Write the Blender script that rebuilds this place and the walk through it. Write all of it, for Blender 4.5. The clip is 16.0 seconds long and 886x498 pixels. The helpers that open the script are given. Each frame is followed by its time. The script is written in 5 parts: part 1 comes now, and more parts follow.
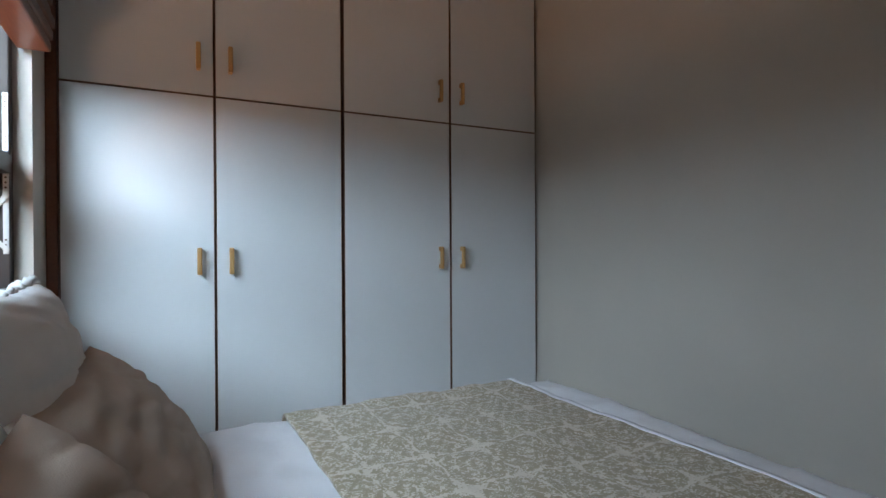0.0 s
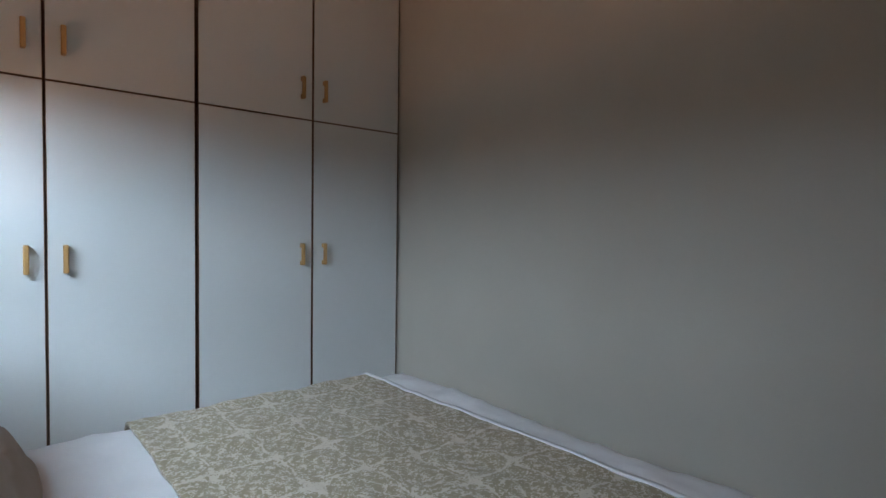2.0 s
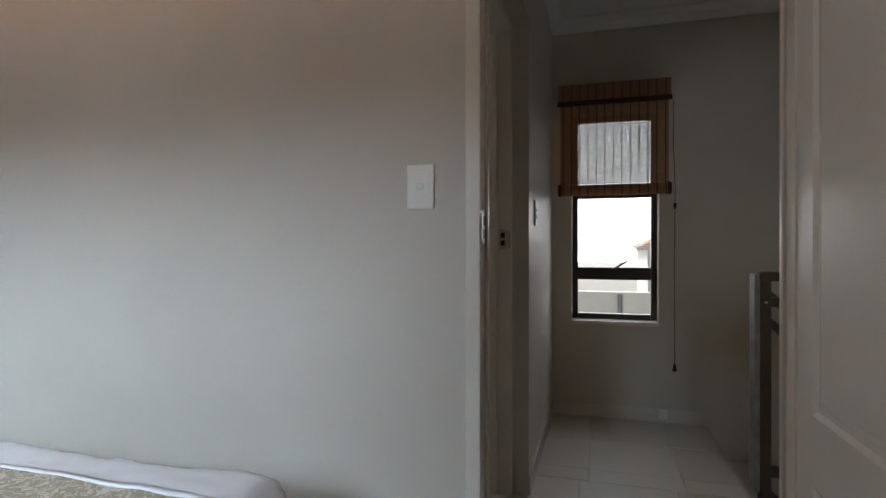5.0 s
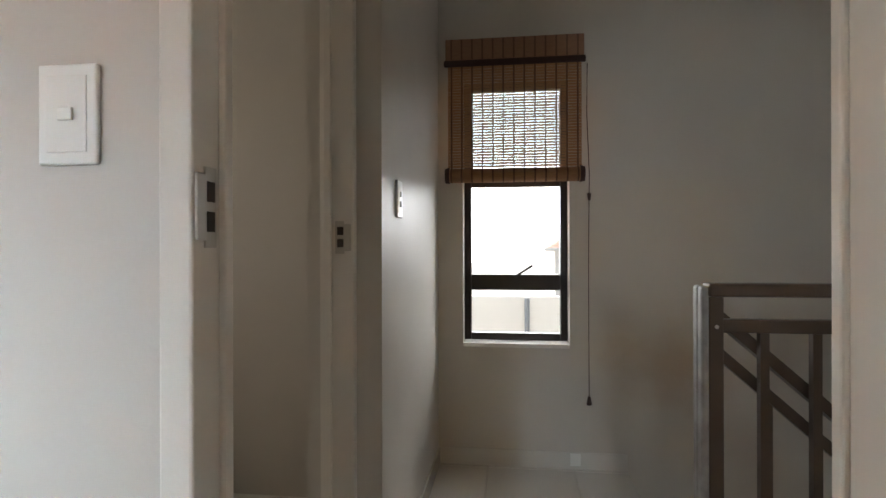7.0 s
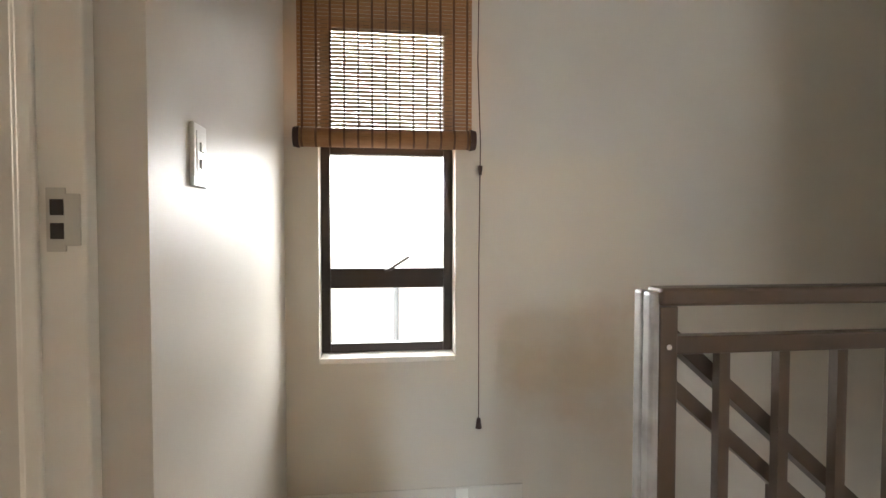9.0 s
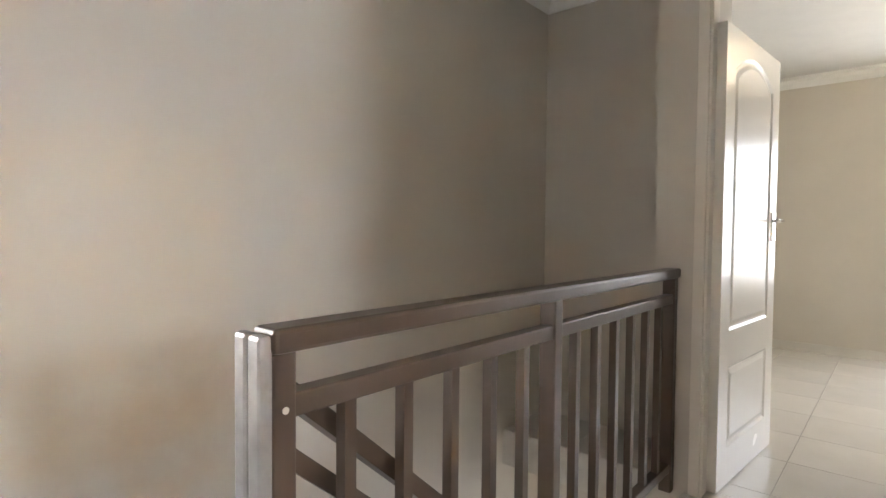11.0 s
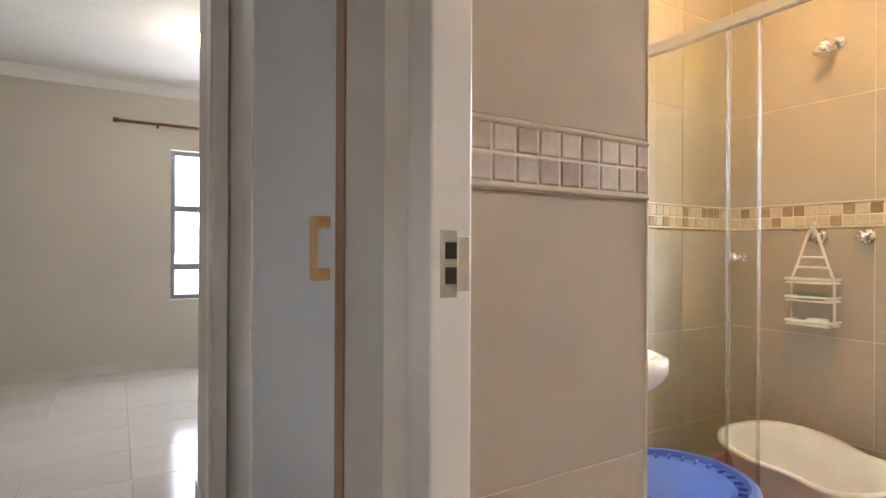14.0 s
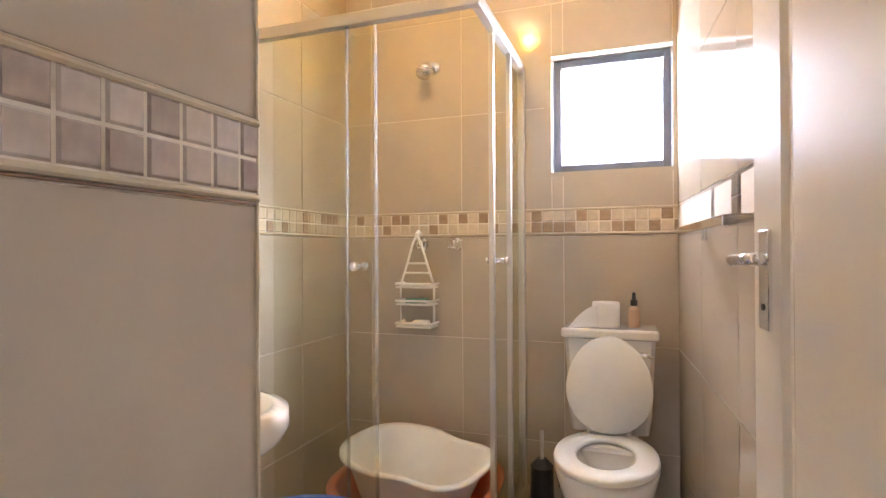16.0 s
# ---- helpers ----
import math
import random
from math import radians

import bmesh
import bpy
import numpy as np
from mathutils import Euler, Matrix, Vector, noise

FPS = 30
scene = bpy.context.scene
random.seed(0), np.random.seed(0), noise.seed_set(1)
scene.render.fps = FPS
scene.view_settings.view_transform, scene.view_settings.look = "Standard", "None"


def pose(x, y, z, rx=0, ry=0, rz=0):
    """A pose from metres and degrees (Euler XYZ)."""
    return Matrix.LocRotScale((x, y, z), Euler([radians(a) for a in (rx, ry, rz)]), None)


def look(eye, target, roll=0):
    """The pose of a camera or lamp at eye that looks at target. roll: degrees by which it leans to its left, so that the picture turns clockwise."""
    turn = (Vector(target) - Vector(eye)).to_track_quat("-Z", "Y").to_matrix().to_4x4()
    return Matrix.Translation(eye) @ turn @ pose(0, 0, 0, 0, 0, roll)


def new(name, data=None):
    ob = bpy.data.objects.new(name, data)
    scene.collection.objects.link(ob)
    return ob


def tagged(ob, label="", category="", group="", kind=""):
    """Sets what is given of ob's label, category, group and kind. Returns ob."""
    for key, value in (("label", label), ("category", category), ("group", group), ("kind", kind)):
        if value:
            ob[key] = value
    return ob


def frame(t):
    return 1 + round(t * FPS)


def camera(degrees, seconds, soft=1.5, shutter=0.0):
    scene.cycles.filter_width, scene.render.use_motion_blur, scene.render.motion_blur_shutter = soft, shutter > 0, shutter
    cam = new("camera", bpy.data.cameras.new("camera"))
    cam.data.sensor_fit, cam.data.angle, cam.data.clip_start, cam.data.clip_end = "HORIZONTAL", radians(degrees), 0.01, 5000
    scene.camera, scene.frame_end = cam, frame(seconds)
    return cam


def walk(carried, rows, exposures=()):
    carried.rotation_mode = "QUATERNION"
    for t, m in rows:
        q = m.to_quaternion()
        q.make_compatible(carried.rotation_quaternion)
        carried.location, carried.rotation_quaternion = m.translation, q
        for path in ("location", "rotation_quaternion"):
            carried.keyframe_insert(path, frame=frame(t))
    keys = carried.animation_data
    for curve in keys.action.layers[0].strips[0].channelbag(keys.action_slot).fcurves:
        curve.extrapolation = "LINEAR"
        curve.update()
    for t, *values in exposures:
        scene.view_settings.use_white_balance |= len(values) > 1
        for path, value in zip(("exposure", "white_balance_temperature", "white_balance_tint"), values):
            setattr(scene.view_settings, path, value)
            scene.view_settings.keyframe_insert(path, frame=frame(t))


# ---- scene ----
cam = camera(79.1, 16.0)
PATH = [
    (0, (0.246, 0.125, 1.085), (1.162, 1.903, 1.077), -0.3),
    (0.5, (0.26, 0.093, 1.102), (1.217, 1.85, 1.074), -0.1),
    (1, (0.265, 0.063, 1.118), (1.304, 1.772, 1.075), 0.0),
    (1.5, (0.264, 0.024, 1.158), (1.42, 1.655, 1.087), 0.6),
    (2, (0.246, 0.004, 1.165), (1.547, 1.521, 1.092), 0.8),
    (2.5, (0.206, -0.021, 1.103), (1.667, 1.346, 1.066), 0.1),
    (3, (0.208, -0.06, 1.077), (1.845, 1.089, 1.06), 0.3),
    (3.5, (0.236, -0.109, 1.082), (1.992, 0.847, 1.064), 0.3),
    (4, (0.278, -0.174, 1.076), (2.113, 0.621, 1.067), 0.2),
    (4.5, (0.391, -0.266, 1.09), (2.28, 0.391, 1.085), 0.0),
    (5, (0.516, -0.314, 1.083), (2.437, 0.243, 1.08), -0.0),
    (5.2, (0.596, -0.314, 1.087), (2.532, 0.191, 1.083), -0.1),
    (7.3, (1.512, -0.383, 1.089), (3.499, -0.156, 1.089), -0.1),
    (7.5, (1.581, -0.378, 1.093), (3.569, -0.163, 1.092), -0.1),
    (8, (1.725, -0.368, 1.084), (3.717, -0.193, 1.086), -0.1),
    (8.2, (1.788, -0.362, 1.08), (3.783, -0.215, 1.081), -0.1),
    (10.3, (2.279, -0.37, 1.16), (3.91, -1.523, 1.068), 0.3),
    (10.5, (2.303, -0.403, 1.143), (3.865, -1.649, 1.067), 0.2),
    (10.6, (2.311, -0.422, 1.151), (3.834, -1.716, 1.061), 0.6),
    (11, (2.397, -0.532, 1.136), (3.698, -2.05, 1.067), 0.5),
    (11.5, (2.469, -0.623, 1.123), (3.466, -2.356, 1.079), 0.2),
    (12, (2.514, -0.733, 1.113), (3.088, -2.649, 1.082), 0.1),
    (12.5, (2.559, -0.81, 1.117), (2.536, -2.81, 1.097), 0.3),
    (13, (2.551, -0.907, 1.112), (2.092, -2.854, 1.097), 0.5),
    (13.5, (2.483, -1.026, 1.115), (1.717, -2.873, 1.11), 0.4),
    (14, (2.418, -1.092, 1.128), (1.378, -2.8, 1.128), 0.3),
    (14.5, (2.369, -1.16, 1.137), (1.01, -2.627, 1.143), 0.2),
    (15, (2.325, -1.221, 1.151), (0.704, -2.393, 1.158), 0.1),
    (15.5, (2.269, -1.25, 1.153), (0.488, -2.161, 1.162), -0.2),
    (16, (2.146, -1.284, 1.155), (0.265, -1.964, 1.165), -0.3),
]
EXPOSURES = [(0, -2.2, 6200, 10), (2.5, -2.15, 6300, 10), (3.0, -1.9, 6300, 10), (3.5, -1.55, 6300, 10), (4.2, -1.25, 6300, 10), (5.2, -0.8, 6300, 11), (7.3, 0.45, 6500, 11), (8.2, 0.95, 6700, 11), (10.3, 2.25, 6450, 13),
             (11.2, 2.2, 6400, 14), (12.2, 1.65, 6250, 15), (13, 1.6, 6200, 16), (13.6, 1.65, 6150, 17), (14.5, 1.72, 6050, 18), (15.3, 1.5, 6100, 20), (16, 1.42, 6050, 21)]
walk(cam, [(t, look(eye, target, roll)) for t, eye, target, roll in PATH], EXPOSURES)

# ---------------------------------------------------------------- world and light
world = bpy.data.worlds.new("sky")
scene.world = world
world.use_nodes = True
wn = world.node_tree
wn.nodes.clear()
sky = wn.nodes.new("ShaderNodeTexSky")
sky.sky_type = 'NISHITA'
sky.sun_disc = False
sky.sun_elevation = radians(52)
sky.sun_rotation = radians(6)
sky.dust_density = 4.0
sky.air_density = 1.0
bgn = wn.nodes.new("ShaderNodeBackground")
bgn.inputs[1].default_value = 0.15
wout = wn.nodes.new("ShaderNodeOutputWorld")
wn.links.new(sky.outputs[0], bgn.inputs[0])
wn.links.new(bgn.outputs[0], wout.inputs[0])


def sun_lamp(strength, elevation, rotation):
    d = bpy.data.lights.new("sun", 'SUN')
    d.energy, d.angle, d.color = strength, radians(5), (1.0, 0.95, 0.88)
    ob = new("sun", d)
    e, r = radians(elevation), radians(rotation)
    way = Vector((math.sin(r) * math.cos(e), math.cos(r) * math.cos(e), math.sin(e)))
    ob.matrix_world = look(way * 30, (0, 0, 0))


sun_lamp(4.8, 52, 6)


def daylight_stand_in(eye, target, w, h, watts, color):
    d = bpy.data.lights.new("daylight_stand_in", 'AREA')
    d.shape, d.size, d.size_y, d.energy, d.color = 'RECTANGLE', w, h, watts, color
    ob = new("daylight_stand_in", d)
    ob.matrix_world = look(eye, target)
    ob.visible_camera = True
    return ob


def globe_light(at, watts, color, radius):
    d = bpy.data.lights.new("lamp_light", 'POINT')
    d.energy, d.color, d.shadow_soft_size = watts, color, radius
    new("lamp_light", d).location = at


DAY = (0.70, 0.86, 1.0)
SOFT = (0.95, 0.97, 1.0)
WARM = (1.0, 0.54, 0.045)
daylight_stand_in((-1.35, 0.25, 2.6), (1.2, 1.9, 0.95), 2.2, 1.7, 1430, DAY)        # sky before the bedroom window
daylight_stand_in((-1.5, 1.3, 0.1), (1.6, 1.3, 2.3), 2.4, 0.8, 350, (1.0, 0.52, 0.29))  # added lamp, stands in for warm bounce from an unseen red roof
daylight_stand_in((5.3, -0.6, 2.7), (3.4, -0.45, 0.5), 1.6, 1.2, 40, SOFT)        # sky before the landing window
daylight_stand_in((1.2, -6.86, 1.40), (1.4, -3, 1.0), 1.45, 1.35, 19, SOFT)       # second bedroom window
daylight_stand_in((-0.40, -1.39, 1.77), (2, -1.5, 1.2), 0.44, 0.44, 7.0, SOFT)      # bathroom window
daylight_stand_in((3.66, -3.3, -1.2), (3.66, -1.5, -1.4), 0.8, 0.8, 3.5, SOFT)     # added lamp for daylight from the unseen foot of the stairs
daylight_stand_in((2.75, 2.02, 1.5), (3.2, 0.5, 0.8), 0.9, 0.9, 4.5, (1.0, 0.85, 0.7))          # added lamp at the side room's unseen window
globe_light((0.56, -1.9, 2.45), 8.5, WARM, 0.035)                            # bathroom ceiling lamp
globe_light((1.88, -5.2, 2.43), 2.2, (1.0, 0.80, 0.5), 0.08)                # second bedroom ceiling lamp

# ---------------------------------------------------------------- materials


def material(name, color, rough=0.5, metal=0.0, vary=0.08, scale=6.0, fine=120.0, bump=0.02, spec=0.5, coat=0.0, per_piece=0.0, color2=None):
    """A surface with broad stains, fine grain and a little relief."""
    m = bpy.data.materials.new(name)
    m.use_nodes = True
    nt = m.node_tree
    b = nt.nodes["Principled BSDF"]
    tc = nt.nodes.new("ShaderNodeTexCoord")
    n1 = nt.nodes.new("ShaderNodeTexNoise")
    n1.inputs["Scale"].default_value, n1.inputs["Detail"].default_value = scale, 4
    n2 = nt.nodes.new("ShaderNodeTexNoise")
    n2.inputs["Scale"].default_value, n2.inputs["Detail"].default_value = fine, 3
    nt.links.new(tc.outputs["Object"], n1.inputs["Vector"])
    nt.links.new(tc.outputs["Object"], n2.inputs["Vector"])
    mix = nt.nodes.new("ShaderNodeMix")
    mix.data_type = 'RGBA'
    c2 = color2 or tuple(max(0.0, c * (1 - 2 * vary)) for c in color)
    mix.inputs[6].default_value = (*color, 1)
    mix.inputs[7].default_value = (*c2, 1)
    ramp = nt.nodes.new("ShaderNodeMapRange")
    ramp.inputs[1].default_value, ramp.inputs[2].default_value = 0.35, 0.75
    nt.links.new(n1.outputs[0], ramp.inputs[0])
    nt.links.new(ramp.outputs[0], mix.inputs[0])
    last = mix.outputs[2]
    if per_piece:
        oi = nt.nodes.new("ShaderNodeObjectInfo")
        mr = nt.nodes.new("ShaderNodeMapRange")
        mr.inputs[3].default_value, mr.inputs[4].default_value = 1 - per_piece, 1 + per_piece
        nt.links.new(oi.outputs["Random"], mr.inputs[0])
        hsv = nt.nodes.new("ShaderNodeHueSaturation")
        nt.links.new(mr.outputs[0], hsv.inputs["Value"])
        nt.links.new(last, hsv.inputs["Color"])
        last = hsv.outputs[0]
    nt.links.new(last, b.inputs["Base Color"])
    rr = nt.nodes.new("ShaderNodeMapRange")
    rr.inputs[3].default_value, rr.inputs[4].default_value = max(0.02, rough - 0.03), min(1, rough + 0.03)
    nt.links.new(n1.outputs[0], rr.inputs[0])
    nt.links.new(rr.outputs[0], b.inputs["Roughness"])
    b.inputs["Metallic"].default_value = metal
    b.inputs["Specular IOR Level"].default_value = spec
    b.inputs["Coat Weight"].default_value = coat
    if bump:
        bp = nt.nodes.new("ShaderNodeBump")
        bp.inputs["Strength"].default_value, bp.inputs["Distance"].default_value = bump * 5, 0.002
        nt.links.new(n2.outputs[0], bp.inputs["Height"])
        nt.links.new(bp.outputs[0], b.inputs["Normal"])
    return m


def glass_material(name, tint, gloss_rough=0.02, veil=0.0):
    m = bpy.data.materials.new(name)
    m.use_nodes = True
    nt = m.node_tree
    nt.nodes.clear()
    out = nt.nodes.new("ShaderNodeOutputMaterial")
    tr = nt.nodes.new("ShaderNodeBsdfTransparent")
    tr.inputs[0].default_value = (*tint, 1)
    gl = nt.nodes.new("ShaderNodeBsdfGlossy")
    gl.inputs["Roughness"].default_value = gloss_rough
    lw = nt.nodes.new("ShaderNodeLayerWeight")
    lw.inputs[0].default_value = 0.25
    fr = nt.nodes.new("ShaderNodeMapRange")
    fr.inputs[3].default_value, fr.inputs[4].default_value = 0.04, 0.45
    pw = nt.nodes.new("ShaderNodeMath")
    pw.operation = 'POWER'
    pw.inputs[1].default_value = 5.0
    nt.links.new(lw.outputs["Facing"], pw.inputs[0])
    nt.links.new(pw.outputs[0], fr.inputs[0])
    mx = nt.nodes.new("ShaderNodeMixShader")
    nt.links.new(fr.outputs[0], mx.inputs[0])
    nt.links.new(tr.outputs[0], mx.inputs[1])
    nt.links.new(gl.outputs[0], mx.inputs[2])
    last = mx.outputs[0]
    if veil:
        df = nt.nodes.new("ShaderNodeBsdfTranslucent")
        df.inputs[0].default_value = (0.9, 0.92, 0.95, 1)
        m2 = nt.nodes.new("ShaderNodeMixShader")
        m2.inputs[0].default_value = veil
        nt.links.new(last, m2.inputs[1])
        nt.links.new(df.outputs[0], m2.inputs[2])
        last = m2.outputs[0]
    nt.links.new(last, out.inputs[0])
    return m


def glow_material(name, color, strength):
    m = bpy.data.materials.new(name)
    m.use_nodes = True
    b = m.node_tree.nodes["Principled BSDF"]
    b.inputs["Base Color"].default_value = (0.9, 0.9, 0.88, 1)
    b.inputs["Emission Color"].default_value = (*color, 1)
    b.inputs["Emission Strength"].default_value = strength
    return m


def wood_material(name, c1, c2, rough, stretch=(1, 1, 12), scale=14):
    m = bpy.data.materials.new(name)
    m.use_nodes = True
    nt = m.node_tree
    b = nt.nodes["Principled BSDF"]
    tc = nt.nodes.new("ShaderNodeTexCoord")
    mp = nt.nodes.new("ShaderNodeMapping")
    mp.inputs["Scale"].default_value = tuple(1.0 if s == 12 else 8.0 for s in stretch)
    nt.links.new(tc.outputs["Object"], mp.inputs[0])
    n = nt.nodes.new("ShaderNodeTexNoise")
    n.inputs["Scale"].default_value, n.inputs["Detail"].default_value, n.inputs["Distortion"].default_value = scale, 6, 0.6
    nt.links.new(mp.outputs[0], n.inputs["Vector"])
    mix = nt.nodes.new("ShaderNodeMix")
    mix.data_type = 'RGBA'
    mix.inputs[6].default_value, mix.inputs[7].default_value = (*c1, 1), (*c2, 1)
    nt.links.new(n.outputs[0], mix.inputs[0])
    nt.links.new(mix.outputs[2], b.inputs["Base Color"])
    b.inputs["Roughness"].default_value = rough
    bp = nt.nodes.new("ShaderNodeBump")
    bp.inputs["Strength"].default_value, bp.inputs["Distance"].default_value = 0.3, 0.001
    nt.links.new(n.outputs[0], bp.inputs["Height"])
    nt.links.new(bp.outputs[0], b.inputs["Normal"])
    return m


WALL = material("beige_wall_paint", (0.56, 0.52, 0.46), 0.41, vary=0.03, scale=2.5, fine=90, bump=0.03)
WALL2 = material("cream_wall_paint", (0.61, 0.57, 0.50), 0.5, vary=0.03, scale=2.5, fine=90, bump=0.03)
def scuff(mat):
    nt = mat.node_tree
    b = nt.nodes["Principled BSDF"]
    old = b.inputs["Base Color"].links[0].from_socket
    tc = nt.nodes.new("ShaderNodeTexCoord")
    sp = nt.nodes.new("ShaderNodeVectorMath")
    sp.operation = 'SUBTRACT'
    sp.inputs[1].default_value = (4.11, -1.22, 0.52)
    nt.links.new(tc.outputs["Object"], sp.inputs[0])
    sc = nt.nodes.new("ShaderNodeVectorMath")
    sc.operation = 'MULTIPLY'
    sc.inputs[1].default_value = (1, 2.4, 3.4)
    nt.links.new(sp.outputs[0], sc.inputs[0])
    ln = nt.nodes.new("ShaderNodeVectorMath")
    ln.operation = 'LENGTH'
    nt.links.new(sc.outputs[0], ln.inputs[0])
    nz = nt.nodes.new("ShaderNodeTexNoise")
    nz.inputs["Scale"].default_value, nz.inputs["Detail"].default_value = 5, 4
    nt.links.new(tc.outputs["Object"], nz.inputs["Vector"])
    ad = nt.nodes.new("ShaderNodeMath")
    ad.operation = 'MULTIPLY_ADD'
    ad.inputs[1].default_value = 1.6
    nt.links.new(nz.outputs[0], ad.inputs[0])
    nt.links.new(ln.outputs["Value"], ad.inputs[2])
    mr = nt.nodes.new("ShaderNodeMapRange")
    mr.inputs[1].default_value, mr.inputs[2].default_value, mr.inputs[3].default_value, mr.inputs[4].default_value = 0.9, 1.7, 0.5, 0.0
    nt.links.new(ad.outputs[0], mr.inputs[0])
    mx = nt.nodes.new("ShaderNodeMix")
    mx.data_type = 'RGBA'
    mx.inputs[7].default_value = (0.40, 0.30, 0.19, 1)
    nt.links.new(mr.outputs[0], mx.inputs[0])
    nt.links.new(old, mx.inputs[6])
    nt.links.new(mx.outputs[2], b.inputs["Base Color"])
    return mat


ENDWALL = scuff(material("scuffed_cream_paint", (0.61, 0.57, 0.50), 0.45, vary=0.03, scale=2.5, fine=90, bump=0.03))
CEIL = material("white_ceiling_paint", (0.80, 0.80, 0.77), 0.8, vary=0.02, bump=0.02)
WHITE = material("white_gloss_enamel", (0.78, 0.75, 0.69), 0.26, vary=0.008, scale=3, fine=160, bump=0.01)
FRAMEP = material("cream_frame_enamel", (0.70, 0.66, 0.59), 0.32, vary=0.015, scale=9, fine=140, bump=0.02)
WARDP = material("white_melamine_board", (0.72, 0.74, 0.75), 0.6, vary=0.03, scale=1.5, fine=220, bump=0.01, spec=0.22)
EDGE = material("brown_board_edging", (0.16, 0.075, 0.04), 0.45, vary=0.15)
GAP = material("shadow_brown_carcass", (0.11, 0.06, 0.04), 0.7, vary=0.1)
EDGEW = wood_material("stained_brown_edging", (0.20, 0.10, 0.045), (0.32, 0.18, 0.09), 0.4)
OAK = wood_material("varnished_pale_wood", (0.46, 0.25, 0.09), (0.62, 0.38, 0.16), 0.3)
DARKWOOD = wood_material("dark_stained_wood", (0.10, 0.035, 0.02), (0.20, 0.08, 0.04), 0.3, (1, 12, 1))
REDWOOD = wood_material("red_brown_wood", (0.20, 0.075, 0.035), (0.30, 0.12, 0.06), 0.25)
BRONZE = material("bronze_aluminium", (0.045, 0.036, 0.033), 0.35, metal=0.4, vary=0.1)
RAILM = material("brown_powder_coat", (0.085, 0.062, 0.047), 0.38, metal=0.25, vary=0.12, scale=9)
# Paler than bronze: window bloom put into the frame colour; grey pipes share it.
PALEFR = material("bloom_frame_pipe_grey", (0.22, 0.24, 0.27), 0.35, metal=0.3, vary=0.05)
WORNM = material("worn_grey_metal", (0.36, 0.355, 0.35), 0.42, metal=0.5, vary=0.2, scale=14)
# Bathroom frame colour, blued and lightened to carry the pane's bloom.
BLUEFR = material("bloom_blue_aluminium", (0.11, 0.13, 0.17), 0.4, metal=0.2, vary=0.08)
STEEL = material("silver_steel", (0.66, 0.65, 0.63), 0.34, metal=0.7, vary=0.06)
CHROME = material("bright_chrome", (0.85, 0.85, 0.86), 0.08, metal=1.0, vary=0.02, bump=0)
BRASSY = material("brushed_strike_steel", (0.55, 0.52, 0.46), 0.35, metal=1.0, vary=0.1)
PROFILE = material("satin_silver_profile", (0.56, 0.545, 0.51), 0.32, metal=0.6, vary=0.05)
HOLE = material("lock_hole_shade", (0.03, 0.02, 0.015), 0.8)
FLOORT = material("pale_floor_tile", (0.68, 0.655, 0.60), 0.14, vary=0.05, scale=3, fine=60, bump=0.004, per_piece=0.04)
GROUT = material("grey_grout", (0.635, 0.61, 0.56), 0.85, vary=0.1)
TILEW = material("beige_wall_tile", (0.49, 0.424, 0.335), 0.10, vary=0.05, scale=4, fine=70, bump=0.004, per_piece=0.03)
TGROUT = material("pale_tile_grout", (0.74, 0.68, 0.58), 0.8, vary=0.04)
MOSA = material("light_stone_mosaic", (0.62, 0.54, 0.475), 0.16, vary=0.12, scale=30, fine=60, bump=0.03, per_piece=0.12)
MOSB = material("taupe_stone_mosaic", (0.50, 0.41, 0.355), 0.16, vary=0.14, scale=30, fine=60, bump=0.03, per_piece=0.15)
CREAMA = material("cream_mosaic", (0.66, 0.56, 0.42), 0.16, vary=0.08, scale=30, fine=60, bump=0.03, per_piece=0.08)
CREAMB = material("tan_mosaic", (0.40, 0.29, 0.19), 0.16, vary=0.12, scale=30, fine=60, bump=0.03, per_piece=0.14)
LINE = material("brown_tile_joint", (0.27, 0.18, 0.12), 0.6, vary=0.1)
LISTEL = material("cream_tile_listello", (0.60, 0.52, 0.38), 0.25, vary=0.06)
SHOWERF = material("brown_shower_floor_tile", (0.44, 0.33, 0.18), 0.35, vary=0.15, scale=12)
PORCELAIN = material("white_porcelain", (0.82, 0.80, 0.75), 0.10, vary=0.02, bump=0, coat=0.5)
PLASTICW = material("white_plastic", (0.82, 0.81, 0.76), 0.3, vary=0.03, bump=0.005)
ORANGE = material("orange_plastic", (0.62, 0.17, 0.06), 0.35, vary=0.05, bump=0.005)
BLUEP = material("blue_plastic", (0.07, 0.15, 0.52), 0.35, vary=0.06, bump=0.005)
GREENP = material("green_plastic", (0.10, 0.32, 0.16), 0.4, vary=0.05)
BLACKP = material("black_plastic", (0.02, 0.02, 0.022), 0.35, vary=0.1)
PAPER = material("white_tissue_paper", (0.84, 0.83, 0.81), 0.9, vary=0.03, fine=300, bump=0.06)
AMBER = material("peach_liquid_bottle", (0.56, 0.40, 0.28), 0.2, vary=0.05)
SHEET = material("white_cotton_sheet", (0.78, 0.79, 0.83), 0.85, vary=0.03, scale=8, fine=400, bump=0.06)
PILLOWW = material("white_cushion_cotton", (0.74, 0.75, 0.75), 0.85, vary=0.04, scale=8, fine=380, bump=0.08)
PILLOWB = material("taupe_pillow_cotton", (0.40, 0.325, 0.265), 0.85, vary=0.05, scale=8, fine=380, bump=0.08)
MATT = material("cream_mattress_fabric", (0.6, 0.57, 0.5), 0.9, vary=0.05)
GLASS = glass_material("window_glass", (0.97, 0.98, 0.97))
